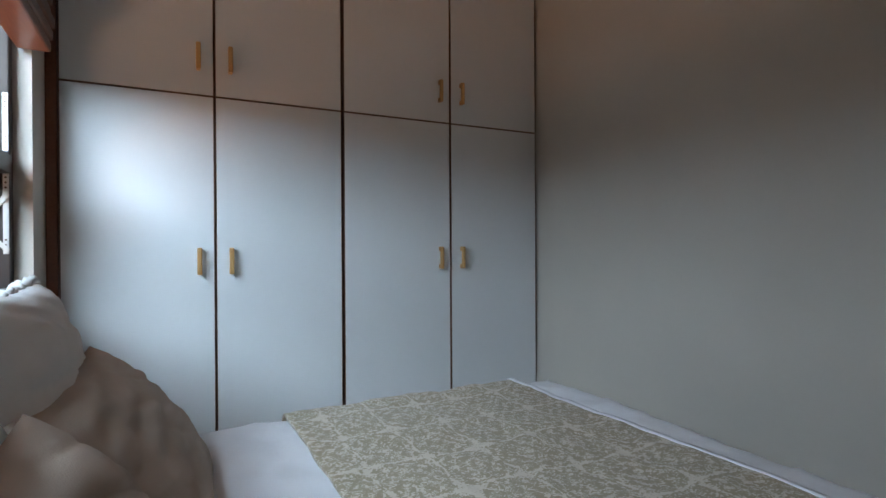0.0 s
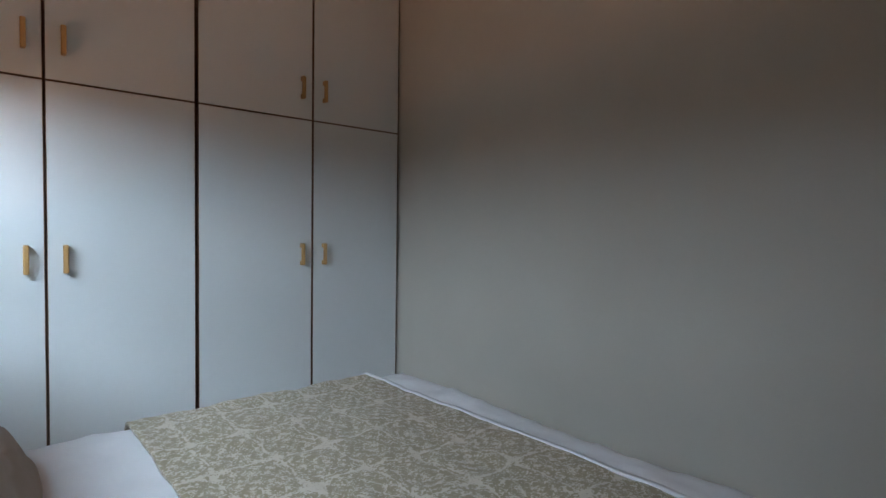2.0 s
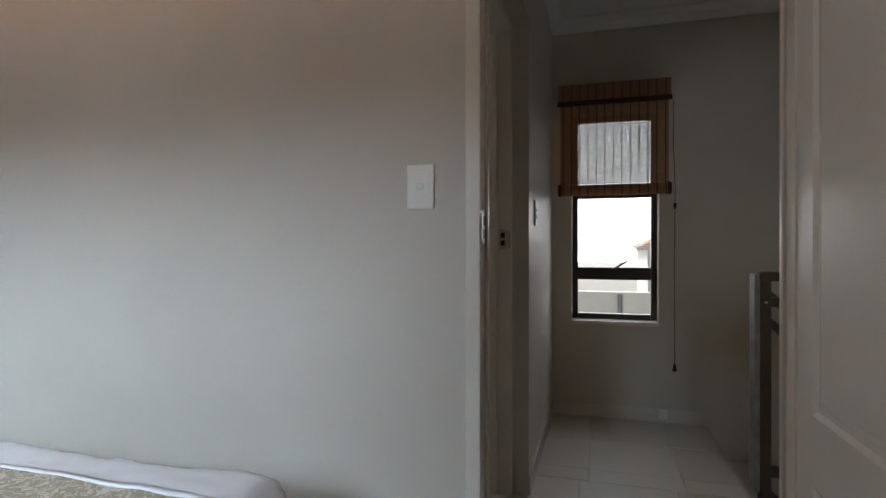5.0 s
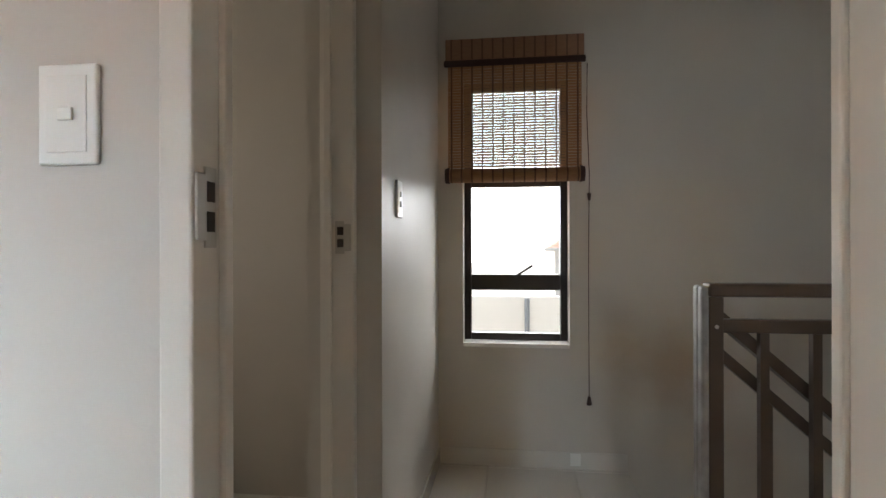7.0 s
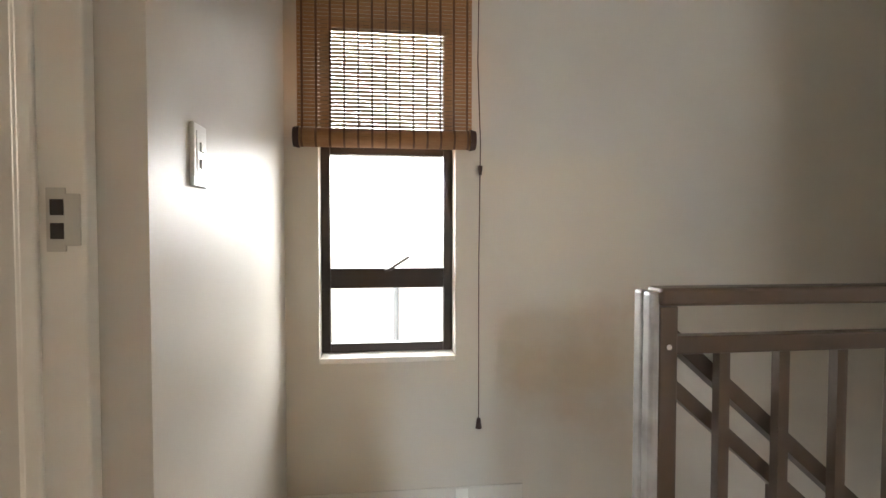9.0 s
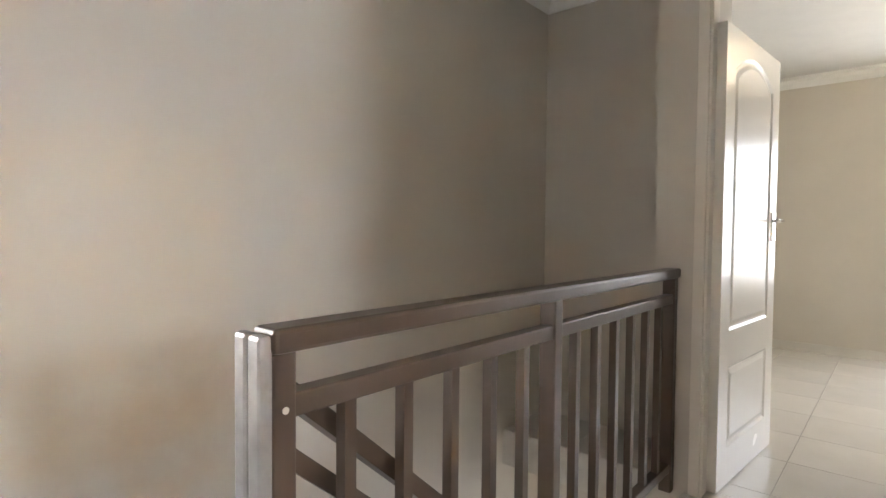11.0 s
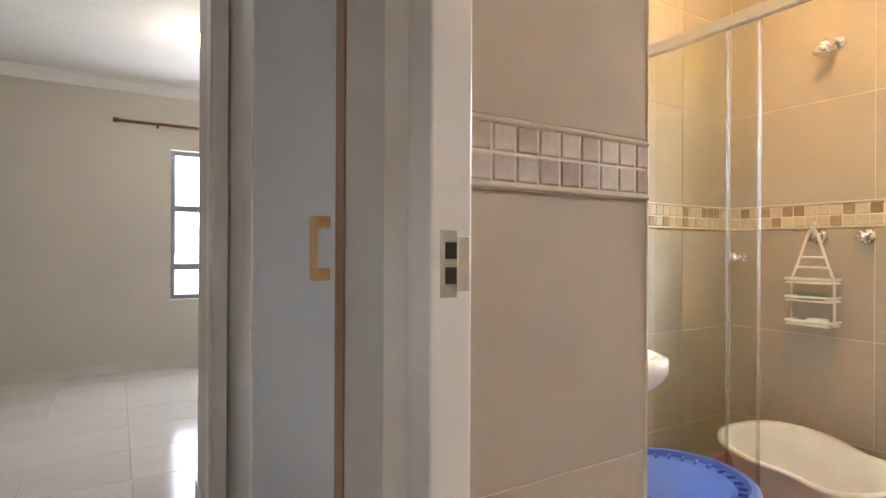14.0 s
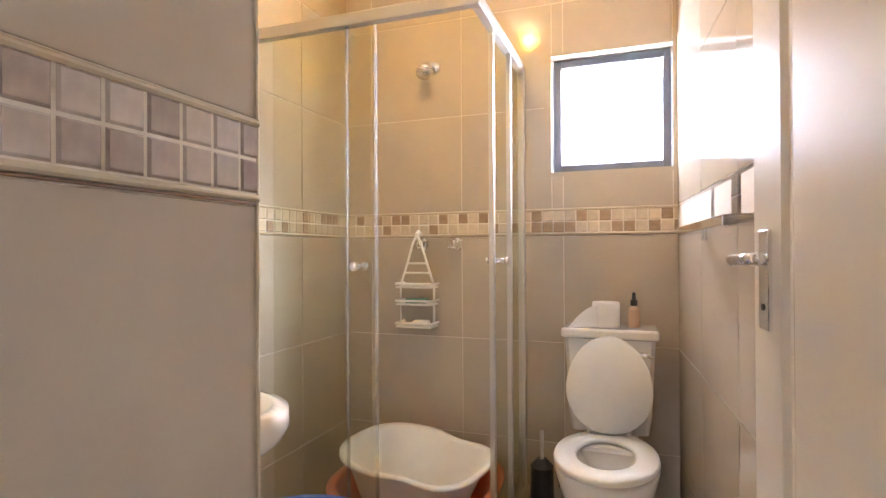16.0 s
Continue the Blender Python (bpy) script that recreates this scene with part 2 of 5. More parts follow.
SHOWERG = glass_material("shower_glass", (0.965, 0.97, 0.93))
SEAL = glass_material("milky_seal", (0.92, 0.92, 0.88), 0.2, veil=0.16)
FROST = glass_material("frosted_glass", (0.95, 0.97, 1.0), 0.3, veil=0.85)
BLINDA = wood_material("bamboo_slat", (0.25, 0.115, 0.05), (0.44, 0.24, 0.11), 0.6, (1, 12, 1), 30)
BLINDB = wood_material("dark_bamboo_header", (0.20, 0.095, 0.05), (0.34, 0.18, 0.095), 0.5, (1, 12, 1), 30)
STITCH = material("brown_bamboo_stitch", (0.15, 0.075, 0.04), 0.7)
THREAD = material("dark_blind_thread", (0.06, 0.03, 0.025), 0.8)
BASKET = material("woven_brown_basket", (0.16, 0.11, 0.08), 0.7, vary=0.2, scale=40)
ROOFT = material("red_clay_roof_tile", (0.52, 0.33, 0.25), 0.8, vary=0.2, scale=8)
HOUSEW = material("white_plaster_house", (0.86, 0.84, 0.80), 0.8, vary=0.04, scale=1.5)
GROUND = material("pale_paving_ground", (0.38, 0.36, 0.32), 0.9, vary=0.15, scale=0.6)
GLOW = glow_material("warm_lamp_glass", (1.0, 0.80, 0.45), 5)


def quilt_material():
    """Cream fabric with an olive damask of medallions in an ogee lattice."""
    m = bpy.data.materials.new("damask_quilt_fabric")
    m.use_nodes = True
    nt = m.node_tree
    b = nt.nodes["Principled BSDF"]
    tc = nt.nodes.new("ShaderNodeTexCoord")

    def math_node(op, a, c=None):
        n = nt.nodes.new("ShaderNodeMath")
        n.operation = op
        for i, v in enumerate((a, c)):
            if v is None:
                continue
            if isinstance(v, (int, float)):
                n.inputs[i].default_value = v
            else:
                nt.links.new(v, n.inputs[i])
        return n.outputs[0]

    warp = nt.nodes.new("ShaderNodeTexNoise")
    warp.inputs["Scale"].default_value = 7
    nt.links.new(tc.outputs["Object"], warp.inputs["Vector"])
    add = nt.nodes.new("ShaderNodeVectorMath")
    add.operation = 'MULTIPLY_ADD'
    add.inputs[1].default_value = (0.07, 0.07, 0)
    nt.links.new(warp.outputs["Color"], add.inputs[0])
    nt.links.new(tc.outputs["Object"], add.inputs[2])
    sep = nt.nodes.new("ShaderNodeSeparateXYZ")
    nt.links.new(add.outputs[0], sep.inputs[0])
    kx, ky = 2 * math.pi / 0.31, 2 * math.pi / 0.42
    u = math_node('MULTIPLY', sep.outputs[0], kx)
    v = math_node('MULTIPLY', sep.outputs[1], ky)
    cu, cv = math_node('COSINE', u), math_node('COSINE', v)
    prod = math_node('MULTIPLY', cu, cv)                      # staggered medallions
    ab = math_node('ABSOLUTE', prod)
    rings = math_node('SINE', math_node('MULTIPLY', ab, 19.0))
    pet = math_node('MULTIPLY', math_node('SINE', math_node('MULTIPLY', u, 7.0)), math_node('SINE', math_node('MULTIPLY', v, 7.0)))
    curl = nt.nodes.new("ShaderNodeTexNoise")
    curl.inputs["Scale"].default_value, curl.inputs["Detail"].default_value, curl.inputs["Distortion"].default_value = 72, 3, 2.0
    nt.links.new(tc.outputs["Object"], curl.inputs["Vector"])
    total = math_node('ADD', math_node('MULTIPLY', rings, 0.16), math_node('MULTIPLY', pet, 0.30))
    total = math_node('ADD', total, math_node('MULTIPLY', math_node('SUBTRACT', curl.outputs[0], 0.49), 4.6))
    net = nt.nodes.new("ShaderNodeMapRange")
    net.inputs[1].default_value, net.inputs[2].default_value, net.inputs[3].default_value, net.inputs[4].default_value = 0.02, 0.11, -0.58, 0.19
    nt.links.new(ab, net.inputs[0])
    total = math_node('ADD', total, net.outputs[0])
    step = nt.nodes.new("ShaderNodeMapRange")
    step.inputs[1].default_value, step.inputs[2].default_value = -0.12, 0.12
    nt.links.new(total, step.inputs[0])
    mix = nt.nodes.new("ShaderNodeMix")
    mix.data_type = 'RGBA'
    mix.inputs[6].default_value, mix.inputs[7].default_value = (0.56, 0.50, 0.42, 1), (0.30, 0.25, 0.165, 1)
    nt.links.new(step.outputs[0], mix.inputs[0])
    nt.links.new(mix.outputs[2], b.inputs["Base Color"])
    b.inputs["Roughness"].default_value = 0.8
    b.inputs["Sheen Weight"].default_value = 0.15
    bp = nt.nodes.new("ShaderNodeBump")
    bp.inputs["Strength"].default_value, bp.inputs["Distance"].default_value = 0.35, 0.002
    nt.links.new(step.outputs[0], bp.inputs["Height"])
    nt.links.new(bp.outputs[0], b.inputs["Normal"])
    return m


QUILT = quilt_material()

# ---------------------------------------------------------------- building helpers


def add_box(bm, x0, x1, y0, y1, z0, z1, bevel=0.0, m=None):
    """One box into bm; bevel in metres; m turns it after it is made."""
    x0, x1, y0, y1, z0, z1 = min(x0, x1), max(x0, x1), min(y0, y1), max(y0, y1), min(z0, z1), max(z0, z1)
    vs = [bm.verts.new((x, y, z)) for x in (x0, x1) for y in (y0, y1) for z in (z0, z1)]
    fs = [bm.faces.new([vs[i] for i in f]) for f in ((0, 1, 3, 2), (4, 6, 7, 5), (0, 4, 5, 1), (2, 3, 7, 6), (0, 2, 6, 4), (1, 5, 7, 3))]
    if bevel:
        es = list({e for f in fs for e in f.edges})
        r = bmesh.ops.bevel(bm, geom=es, offset=bevel, segments=2, affect='EDGES', profile=0.5)
        vs = list({v for f in r["faces"] for v in f.verts} | {v for v in vs if v.is_valid})
    if m is not None:
        bmesh.ops.transform(bm, matrix=m, verts=[v for v in vs if v.is_valid])
    return bm


def box(*a, **k):
    return add_box(bmesh.new(), *a, **k)


def add_tube(bm, p0, p1, r0, r1=None, n=16):
    p0, p1 = Vector(p0), Vector(p1)
    r1 = r0 if r1 is None else r1
    d = p1 - p0
    m = Matrix.Translation((p0 + p1) / 2) @ d.to_track_quat('Z', 'Y').to_matrix().to_4x4()
    bmesh.ops.create_cone(bm, cap_ends=True, segments=n, radius1=r0, radius2=r1, depth=d.length, matrix=m)
    return bm


def tube(*a, **k):
    return add_tube(bmesh.new(), *a, **k)


def swept(points, radius, n=8, closed=False):
    """A round rod along points."""
    bm = bmesh.new()
    pts = [Vector(p) for p in points]
    rings = []
    for i, p in enumerate(pts):
        a = pts[i - 1] if (i or closed) else p
        b = pts[(i + 1) % len(pts)] if (i + 1 < len(pts) or closed) else p
        q = (b - a).to_track_quat('Z', 'X').to_matrix()
        rings.append([bm.verts.new(p + q @ Vector((radius * math.cos(2 * math.pi * k / n), radius * math.sin(2 * math.pi * k / n), 0))) for k in range(n)])
    for i in range(len(rings) - (0 if closed else 1)):
        r, s = rings[i], rings[(i + 1) % len(rings)]
        for k in range(n):
            bm.faces.new((r[k], r[(k + 1) % n], s[(k + 1) % n], s[k]))
    if not closed:
        bm.faces.new(rings[0])
        bm.faces.new(rings[-1])
    bmesh.ops.recalc_face_normals(bm, faces=bm.faces)
    return bm


def lofted(sections, cap=True):
    """Skin through rings of points of equal count."""
    bm = bmesh.new()
    rings = [[bm.verts.new(p) for p in s] for s in sections]
    n = len(rings[0])
    for r, s in zip(rings, rings[1:]):
        for k in range(n):
            bm.faces.new((r[k], r[(k + 1) % n], s[(k + 1) % n], s[k]))
    if cap:
        bm.faces.new(rings[0])
        bm.faces.new(rings[-1])
    bmesh.ops.recalc_face_normals(bm, faces=bm.faces)
    return bm


def prism(outline, axis, a, b):
    """Extrudes a flat outline of (u, v) along an axis: 'x' uses (y, z), 'y' uses (x, z), 'z' uses (x, y)."""
    def at(u, v, w):
        return {'x': (w, u, v), 'y': (u, w, v), 'z': (u, v, w)}[axis]
    return lofted([[at(u, v, a) for u, v in outline], [at(u, v, b) for u, v in outline]])


def finish(name, bm, mat, smooth=False):
    me = bpy.data.meshes.new(name)
    bm.to_mesh(me)
    bm.free()
    me.materials.append(mat)
    if smooth:
        for p in me.polygons:
            p.use_smooth = True
    return new(name, me)


def part(name, bm, mat, parent, label="", smooth=False):
    ob = finish(name, bm, mat, smooth)
    ob.parent = parent
    if parent is not None:
        ob.matrix_parent_inverse = parent_inverse(parent)
    if label:
        ob["label"] = label
    return ob


def world_of(ob):
    if ob.parent is None:
        return ob.matrix_basis.copy()
    return world_of(ob.parent) @ ob.matrix_parent_inverse @ ob.matrix_basis


def parent_inverse(parent):
    return world_of(parent).inverted()


def thing(name, at, label, category, group=""):
    ob = new(name)
    ob.location = at
    ob.empty_display_size = 0.05
    return tagged(ob, label, category, group)


def structure(name, bm, mat, label, category, smooth=False):
    return tagged(finish(name, bm, mat, smooth), label, category, kind="structure")


def boxes(*rows):
    bm = bmesh.new()
    for r in rows:
        add_box(bm, *r)
    return bm


# ---------------------------------------------------------------- plan
TOP = 2.56                       # ceiling
TOP2 = 2.63                      # second bedroom ceiling
BW = 2.045                       # first bedroom's face of the door wall
HW = 2.10                        # landing's face of that wall
TW = 1.97                        # bathroom's face of that wall
END = 4.11                       # landing's end wall
LEFT = -0.02                     # landing's side wall
B2Y = -2.97                      # wall of the second bedroom's door
FAR2 = -6.70                     # second bedroom's window wall
WARD = 2.49                      # wardrobe front
WINX = -0.14                     # first bedroom's window wall
BATHX, BATHY, SHY = -0.28, -1.12, -2.68
TILEY, TILEX = -1.795, 1.513
DOORH = 2.03

structure("wall_bedroom_door", boxes((BW, 2.105, 0.058, 3.1, 0, TOP), (BW, 2.105, -0.80, 0.058, DOORH + 0.04, TOP), (BW, 2.115, -0.86, -0.80, 0, TOP)),
          WALL, "beige painted plaster wall with the bedroom doorway", "wall")
structure("wall_bathroom_door", boxes((TW, HW, -1.00, -0.863, 0, TOP), (TW, HW, TILEY + 0.02, -1.00, DOORH + 0.04, TOP)),
          WALL, "beige plaster wall with the bathroom doorway", "wall")
structure("wall_bedroom_window", boxes((WINX - 0.2, WINX, -1.0, 0.35, 0, TOP), (WINX - 0.2, WINX, 2.29, 3.1, 0, TOP),
          (WINX - 0.2, WINX, 0.35, 2.29, 0, 0.92), (WINX - 0.2, WINX, 0.35, 2.29, 2.1, TOP)), WALL, "beige plaster wall round the bedroom window", "wall")
structure("wall_bedroom_back", box(WINX - 0.2, HW, 3.103, 3.2, 0, TOP), WALL, "beige plaster wall behind the wardrobe", "wall")
structure("wall_bedroom_side", box(WINX - 0.2, BW - 0.003, -0.897, -0.86, 0, TOP), WALL, "beige plaster wall between bedroom and bathroom", "wall")
structure("wall_landing_side", boxes((2.885, END, LEFT, 0.15, 0, TOP), (2.113, 2.885, LEFT, 0.15, DOORH + 0.06, TOP)),
          WALL, "beige plaster landing wall with a recessed doorway", "wall")
wz0, wz1, wy0, wy1 = 0.597, 1.955, -0.674, -0.146
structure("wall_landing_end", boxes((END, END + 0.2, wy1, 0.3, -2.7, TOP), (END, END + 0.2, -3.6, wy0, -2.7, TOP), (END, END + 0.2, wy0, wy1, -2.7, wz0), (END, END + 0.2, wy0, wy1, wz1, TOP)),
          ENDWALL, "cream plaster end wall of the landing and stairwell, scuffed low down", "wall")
structure("wall_stair_far", box(3.10, END, -3.62, -3.516, -2.7, TOP), WALL, "beige plaster wall at the far side of the stairwell", "wall")
structure("wall_stair_return", box(3.09, 3.235, -3.513, B2Y, -2.7, TOP), WALL, "beige plaster pier beside the bedroom doorway", "wall")
structure("wall_second_bedroom_door", boxes((HW, 3.09, B2Y - 0.14, B2Y, 2.38, TOP), (3.045, 3.09, B2Y - 0.14, B2Y, 0, 2.38)), WALL, "beige wall over the second bedroom doorway", "wall")
structure("wall_second_bedroom_passage", box(2.0, HW, -3.74, -2.55, 0, TOP), WALL, "beige wall beside the second bedroom entrance", "wall")
structure("wall_second_bedroom_inner", box(-0.6, 1.997, -3.74, -3.62, 0, TOP), WALL2, "cream inner wall of the second bedroom", "wall")
structure("wall_second_bedroom_left", box(4.113, 4.25, -6.8, -3.63, 0, TOP2), WALL2, "cream side wall of the second bedroom", "wall")
structure("wall_second_bedroom_right", box(-0.7, -0.6, -6.8, -3.62, 0, TOP2), WALL2, "cream side wall of the second bedroom", "wall")
b2x0, b2x1, b2z0, b2z1 = 0.5, 1.985, 0.64, 2.045
structure("wall_second_bedroom_window", boxes((b2x1, 4.11, FAR2 - 0.2, FAR2, 0, TOP2), (-0.6, b2x0, FAR2 - 0.2, FAR2, 0, TOP2), (b2x0, b2x1, FAR2 - 0.2, FAR2, 0, b2z0), (b2x0, b2x1, FAR2 - 0.2, FAR2, b2z1, TOP2)),
          WALL2, "cream plaster wall round the second bedroom window", "wall")
structure("wall_stair_inner", box(3.02, 3.10, -2.967, -0.96, -2.7, -0.2), WALL2, "cream wall below the landing edge", "wall")
structure("wall_stair_under", box(3.02, END, -0.96, -0.86, -2.7, -0.2), WALL2, "cream wall below the landing floor", "wall")
# small room behind the recessed doorway
structure("wall_small_room", boxes((2.113, 2.3, 1.9, 2.0, 0, TOP), (3.2, 4.4, 1.9, 2.0, 0, TOP), (2.3, 3.2, 1.9, 2.0, 0, 1.05), (2.3, 3.2, 1.9, 2.0, 1.95, TOP), (4.3, 4.4, 0.303, 1.9, 0, TOP)), WALL, "beige walls of the small side room", "wall")
structure("wall_small_room_front", box(2.885, 4.11, 0.153, 0.2, 0, TOP), WALL, "beige inner face of the side room wall", "wall")

structure("ceiling", boxes((-0.8, 4.5, -3.742, 3.25, TOP, TOP + 0.2), (-0.8, 4.5, -6.95, -3.743, TOP2, TOP2 + 0.13)), CEIL, "white painted plaster ceiling", "ceiling")


def cornice(name, p, q, inward, z=TOP - 0.08, drop=0.08):
    """A coved plaster cornice from p to q on a wall whose room lies towards inward."""
    p, q, n = Vector((*p, 0)), Vector((*q, 0)), Vector((*inward, 0))
    prof = [(0.0, 0.0), (0.008, 0.0), (0.012, 0.012), (0.03, 0.045), (0.06, 0.066), (0.072, 0.068), (0.072, drop - 0.001), (0.0, drop - 0.001)]
    secs = [[tuple(e + n * u + Vector((0, 0, z + w))) for u, w in prof] for e in (p, q)]
    return structure(name, lofted(secs), CEIL, "white coved plaster cornice", "cornice")


cornice("trim_bedroom_cornice", (BW, -0.86), (BW, WARD), (-1, 0))
cornice("trim_landing_cornice", (END, LEFT), (END, -3.516), (-1, 0))
cornice("trim_landing_side_cornice", (HW, LEFT), (END, LEFT), (0, -1))
cornice("trim_stair_cornice", (3.235, -3.516), (END, -3.516), (0, 1))
cornice("trim_second_bedroom_cornice", (-0.6, FAR2), (4.11, FAR2), (0, 1), TOP2 - 0.1, 0.1)

# ---------------------------------------------------------------- floors of tiles
def tiled_floor(name, label, x0, x1, y0, y1, size, z=0.0, mat=FLOORT, shift=(0, 0)):
    base = structure(name, box(x0, x1, y0, y1, z - 0.2, z - 0.004), GROUT, label, "floor")
    shared = {}
    x = x0 - shift[0]
    while x < x1:
        y = y0 - shift[1]
        while y < y1:
            a, b, c, d = max(x, x0), min(x + size, x1), max(y, y0), min(y + size, y1)
            if b - a > 0.03 and d - c > 0.03:
                key = (round(b - a, 3), round(d - c, 3))
                if key not in shared:
                    w, h = key
                    bm = lofted([[(0.0015, 0.0015, -0.004), (w - 0.0015, 0.0015, -0.004), (w - 0.0015, h - 0.0015, -0.004), (0.0015, h - 0.0015, -0.004)],
                                 [(0.003, 0.003, 0), (w - 0.003, 0.003, 0), (w - 0.003, h - 0.003, 0), (0.003, h - 0.003, 0)]])
                    me = bpy.data.meshes.new("floor_tile")
                    bm.to_mesh(me)
                    bm.free()
                    me.materials.append(mat)
                    shared[key] = me
                t = new("floor_tile", shared[key])
                t.location = (a, c, z)
                t.parent = base
            y += size
        x += size
    return base


# ---------------------------------------------------------------- doors
def panel_leaf(width, height, thick=0.04):
    """A moulded leaf in x 0..width, y 0..thick, with an arched upper and a plain lower sunk panel on both faces."""
    bm = bmesh.new()
    n = 14
    m0, m1 = 0.115, width - 0.115

    def outline(lower, inset):
        a, b = m0 + inset, m1 - inset
        if lower:
            return [(a, 0.17 + inset), (b, 0.17 + inset), (b, 0.535 - inset), (a, 0.535 - inset)]
        pts = [(a, 0.695 + inset), (b, 0.695 + inset)]
        for i in range(n + 1):
            s = i / n
            pts.append((b + (a - b) * s, height - 0.175 - inset + 0.09 * math.sin(math.pi * s) ** 0.8))
        return pts
    for y, sgn in ((0.0, 1), (thick, -1)):
        outer = [bm.verts.new((x, y, z)) for x, z in ((0, 0), (width, 0), (width, height), (0, height))]
        edges = [bm.edges.new((outer[i], outer[(i + 1) % 4])) for i in range(4)]
        for lower in (True, False):
            rings = []
            for inset, depth in ((0, 0), (0.012, 0.007), (0.022, 0.007), (0.042, 0.0015)):
                rings.append([bm.verts.new((u, y + sgn * depth, v)) for u, v in outline(lower, inset)])
            k = len(rings[0])
            for r, s in zip(rings, rings[1:]):
                for i in range(k):
                    bm.faces.new((r[i], r[(i + 1) % k], s[(i + 1) % k], s[i]))
            bm.faces.new(rings[-1])
            edges += [bm.edges.get((rings[0][i], rings[0][(i + 1) % k])) for i in range(k)]
        bmesh.ops.triangle_fill(bm, use_beauty=True, use_dissolve=False, edges=edges)
    bm.verts.ensure_lookup_table()
    c = {}
    for v in bm.verts:
        c[(round(v.co.x, 4), round(v.co.y, 4), round(v.co.z, 4))] = v
    for (xa, za), (xb, zb) in (((0, 0), (width, 0)), ((width, 0), (width, height)), ((width, height), (0, height)), ((0, height), (0, 0))):
        f = [c[(round(x, 4), round(y, 4), round(z, 4))] for x, y, z in ((xa, 0, za), (xb, 0, zb), (xb, thick, zb), (xa, thick, za))]
        bm.faces.new(f)
    bmesh.ops.recalc_face_normals(bm, faces=bm.faces)
    return bm


def door_leaf(name, hinge, angle, label, width=0.80, flip=False, z_lock=1.10, hinges=True):
    """hinge: foot of the hinge edge; angle: the way from hinge to free edge, degrees from +x."""
    d = thing(name, hinge, label, "door")
    d.rotation_euler = (0, 0, radians(angle))
    leaf = part("leaf", panel_leaf(width, 2.02), WHITE, None)
    leaf.parent = d
    leaf.location = (0, -0.02, 0.008)
    for s, y in ((-1, -0.02), (1, 0.02)):
        bm = box(width - 0.085, width - 0.045, y, y + s * 0.008, z_lock - 0.105, z_lock + 0.045, bevel=0.002)
        p = part("lock_plate", bm, CHROME, None, "chrome lock plate")
        p.parent = d
        bm = tube((width - 0.065, y, z_lock), (width - 0.065, y + s * 0.05, z_lock), 0.009)
        add_tube(bm, (width - 0.058, y + s * 0.047, z_lock), (width - 0.18, y + s * 0.047, z_lock + 0.004), 0.009, 0.008)
        h = part("lever_handle", bm, CHROME, None, "chrome lever handle", smooth=True)
        h.parent = p
        # A raised dark disc carries the shade of the keyhole.
        k = part("keyhole", tube((width - 0.065, y + s * 0.0081, z_lock - 0.07), (width - 0.065, y + s * 0.0095, z_lock - 0.07), 0.005), HOLE, None)
        k.parent = p
    if hinges:
        for z in (0.25, 1.78):
            hg = part("hinge", tube((0.0, 0.0265, z - 0.05), (0.0, 0.0265, z + 0.05), 0.006), STEEL, None, "steel butt hinge")
            hg.parent = d
    return d


def door_frame(name, label, axis, wall0, wall1, a, b, head, strike=None, lip=0.045, strike_z=1.10, near_lip=None, strike_h=0.092):
    """A pressed steel frame through a wall (wall0..wall1 along axis), opening a..b along the other axis.
    strike: 'a' or 'b', the jamb with the lock's keep."""
    t = thing(name, (0, 0, 0), label, "door frame")
    t["kind"] = "structure"

    def bx(u0, u1, w0, w1, z0, z1, bevel=0.004):
        return box(w0, w1, u0, u1, z0, z1, bevel=bevel) if axis == 'x' else box(u0, u1, w0, w1, z0, z1, bevel=bevel)
    lo, hi = min(wall0, wall1) - 0.006, max(wall0, wall1) + 0.006
    mid = (lo + hi) / 2
    for s, e in ((-1, a), (1, b)):
        bm = bx(e, e + s * (near_lip if near_lip and s < 0 else lip), lo, hi, 0, head + lip)
        part("jamb", bm, FRAMEP, t)
        if hi - lo > 0.085:
            part("door_stop", bx(e + s * 0.002, e - s * 0.010, lo + 0.062, hi - 0.012, 0, head), FRAMEP, t)
    part("head", bx(a + 0.0015, b - 0.0015, lo + 0.001, hi - 0.001, head, head + lip), FRAMEP, t)
    if strike:
        e, s = (a, 1) if strike == 'a' else (b, -1)
        w, hh = lo + 0.030, strike_h / 2
        pl = part("strike_plate", bx(e - s * 0.001, e + s * 0.003, w - 0.004, w + 0.022, strike_z - hh, strike_z + hh, 0.001), BRASSY, t, "worn steel strike plate")
        part("strike_lip", bx(e - s * 0.001, e + s * 0.004, w - 0.024, w - 0.0035, strike_z - hh * 0.82, strike_z + hh * 0.82, 0.0018), BRASSY, pl)
        # Raised dark slabs stand in for the shade inside the keep holes.
        for z in (-hh * 0.60, hh * 0.14):
            part("keep_hole", bx(e + s * 0.0031, e + s * 0.0040, w - 0.002, w + 0.016, strike_z + z, strike_z + z + hh * 0.50, 0), HOLE, pl)
    return t


door_frame("bedroom_door_frame", "cream enamelled steel frame of the bedroom doorway", 'x', 2.022, 2.106, -0.775, 0.010, DOORH, strike='b', strike_z=1.143, strike_h=0.105)
door_leaf("bedroom_door", (BW - 0.01, -0.80, 0), 180.5, "white moulded panel door, standing wide open in the bedroom", hinges=True)
door_frame("bathroom_door_frame", "cream enamelled steel frame of the bathroom doorway", 'x', 2.0, 2.055, -1.71, -0.985, DOORH, strike='a', strike_z=1.108, near_lip=0.085)
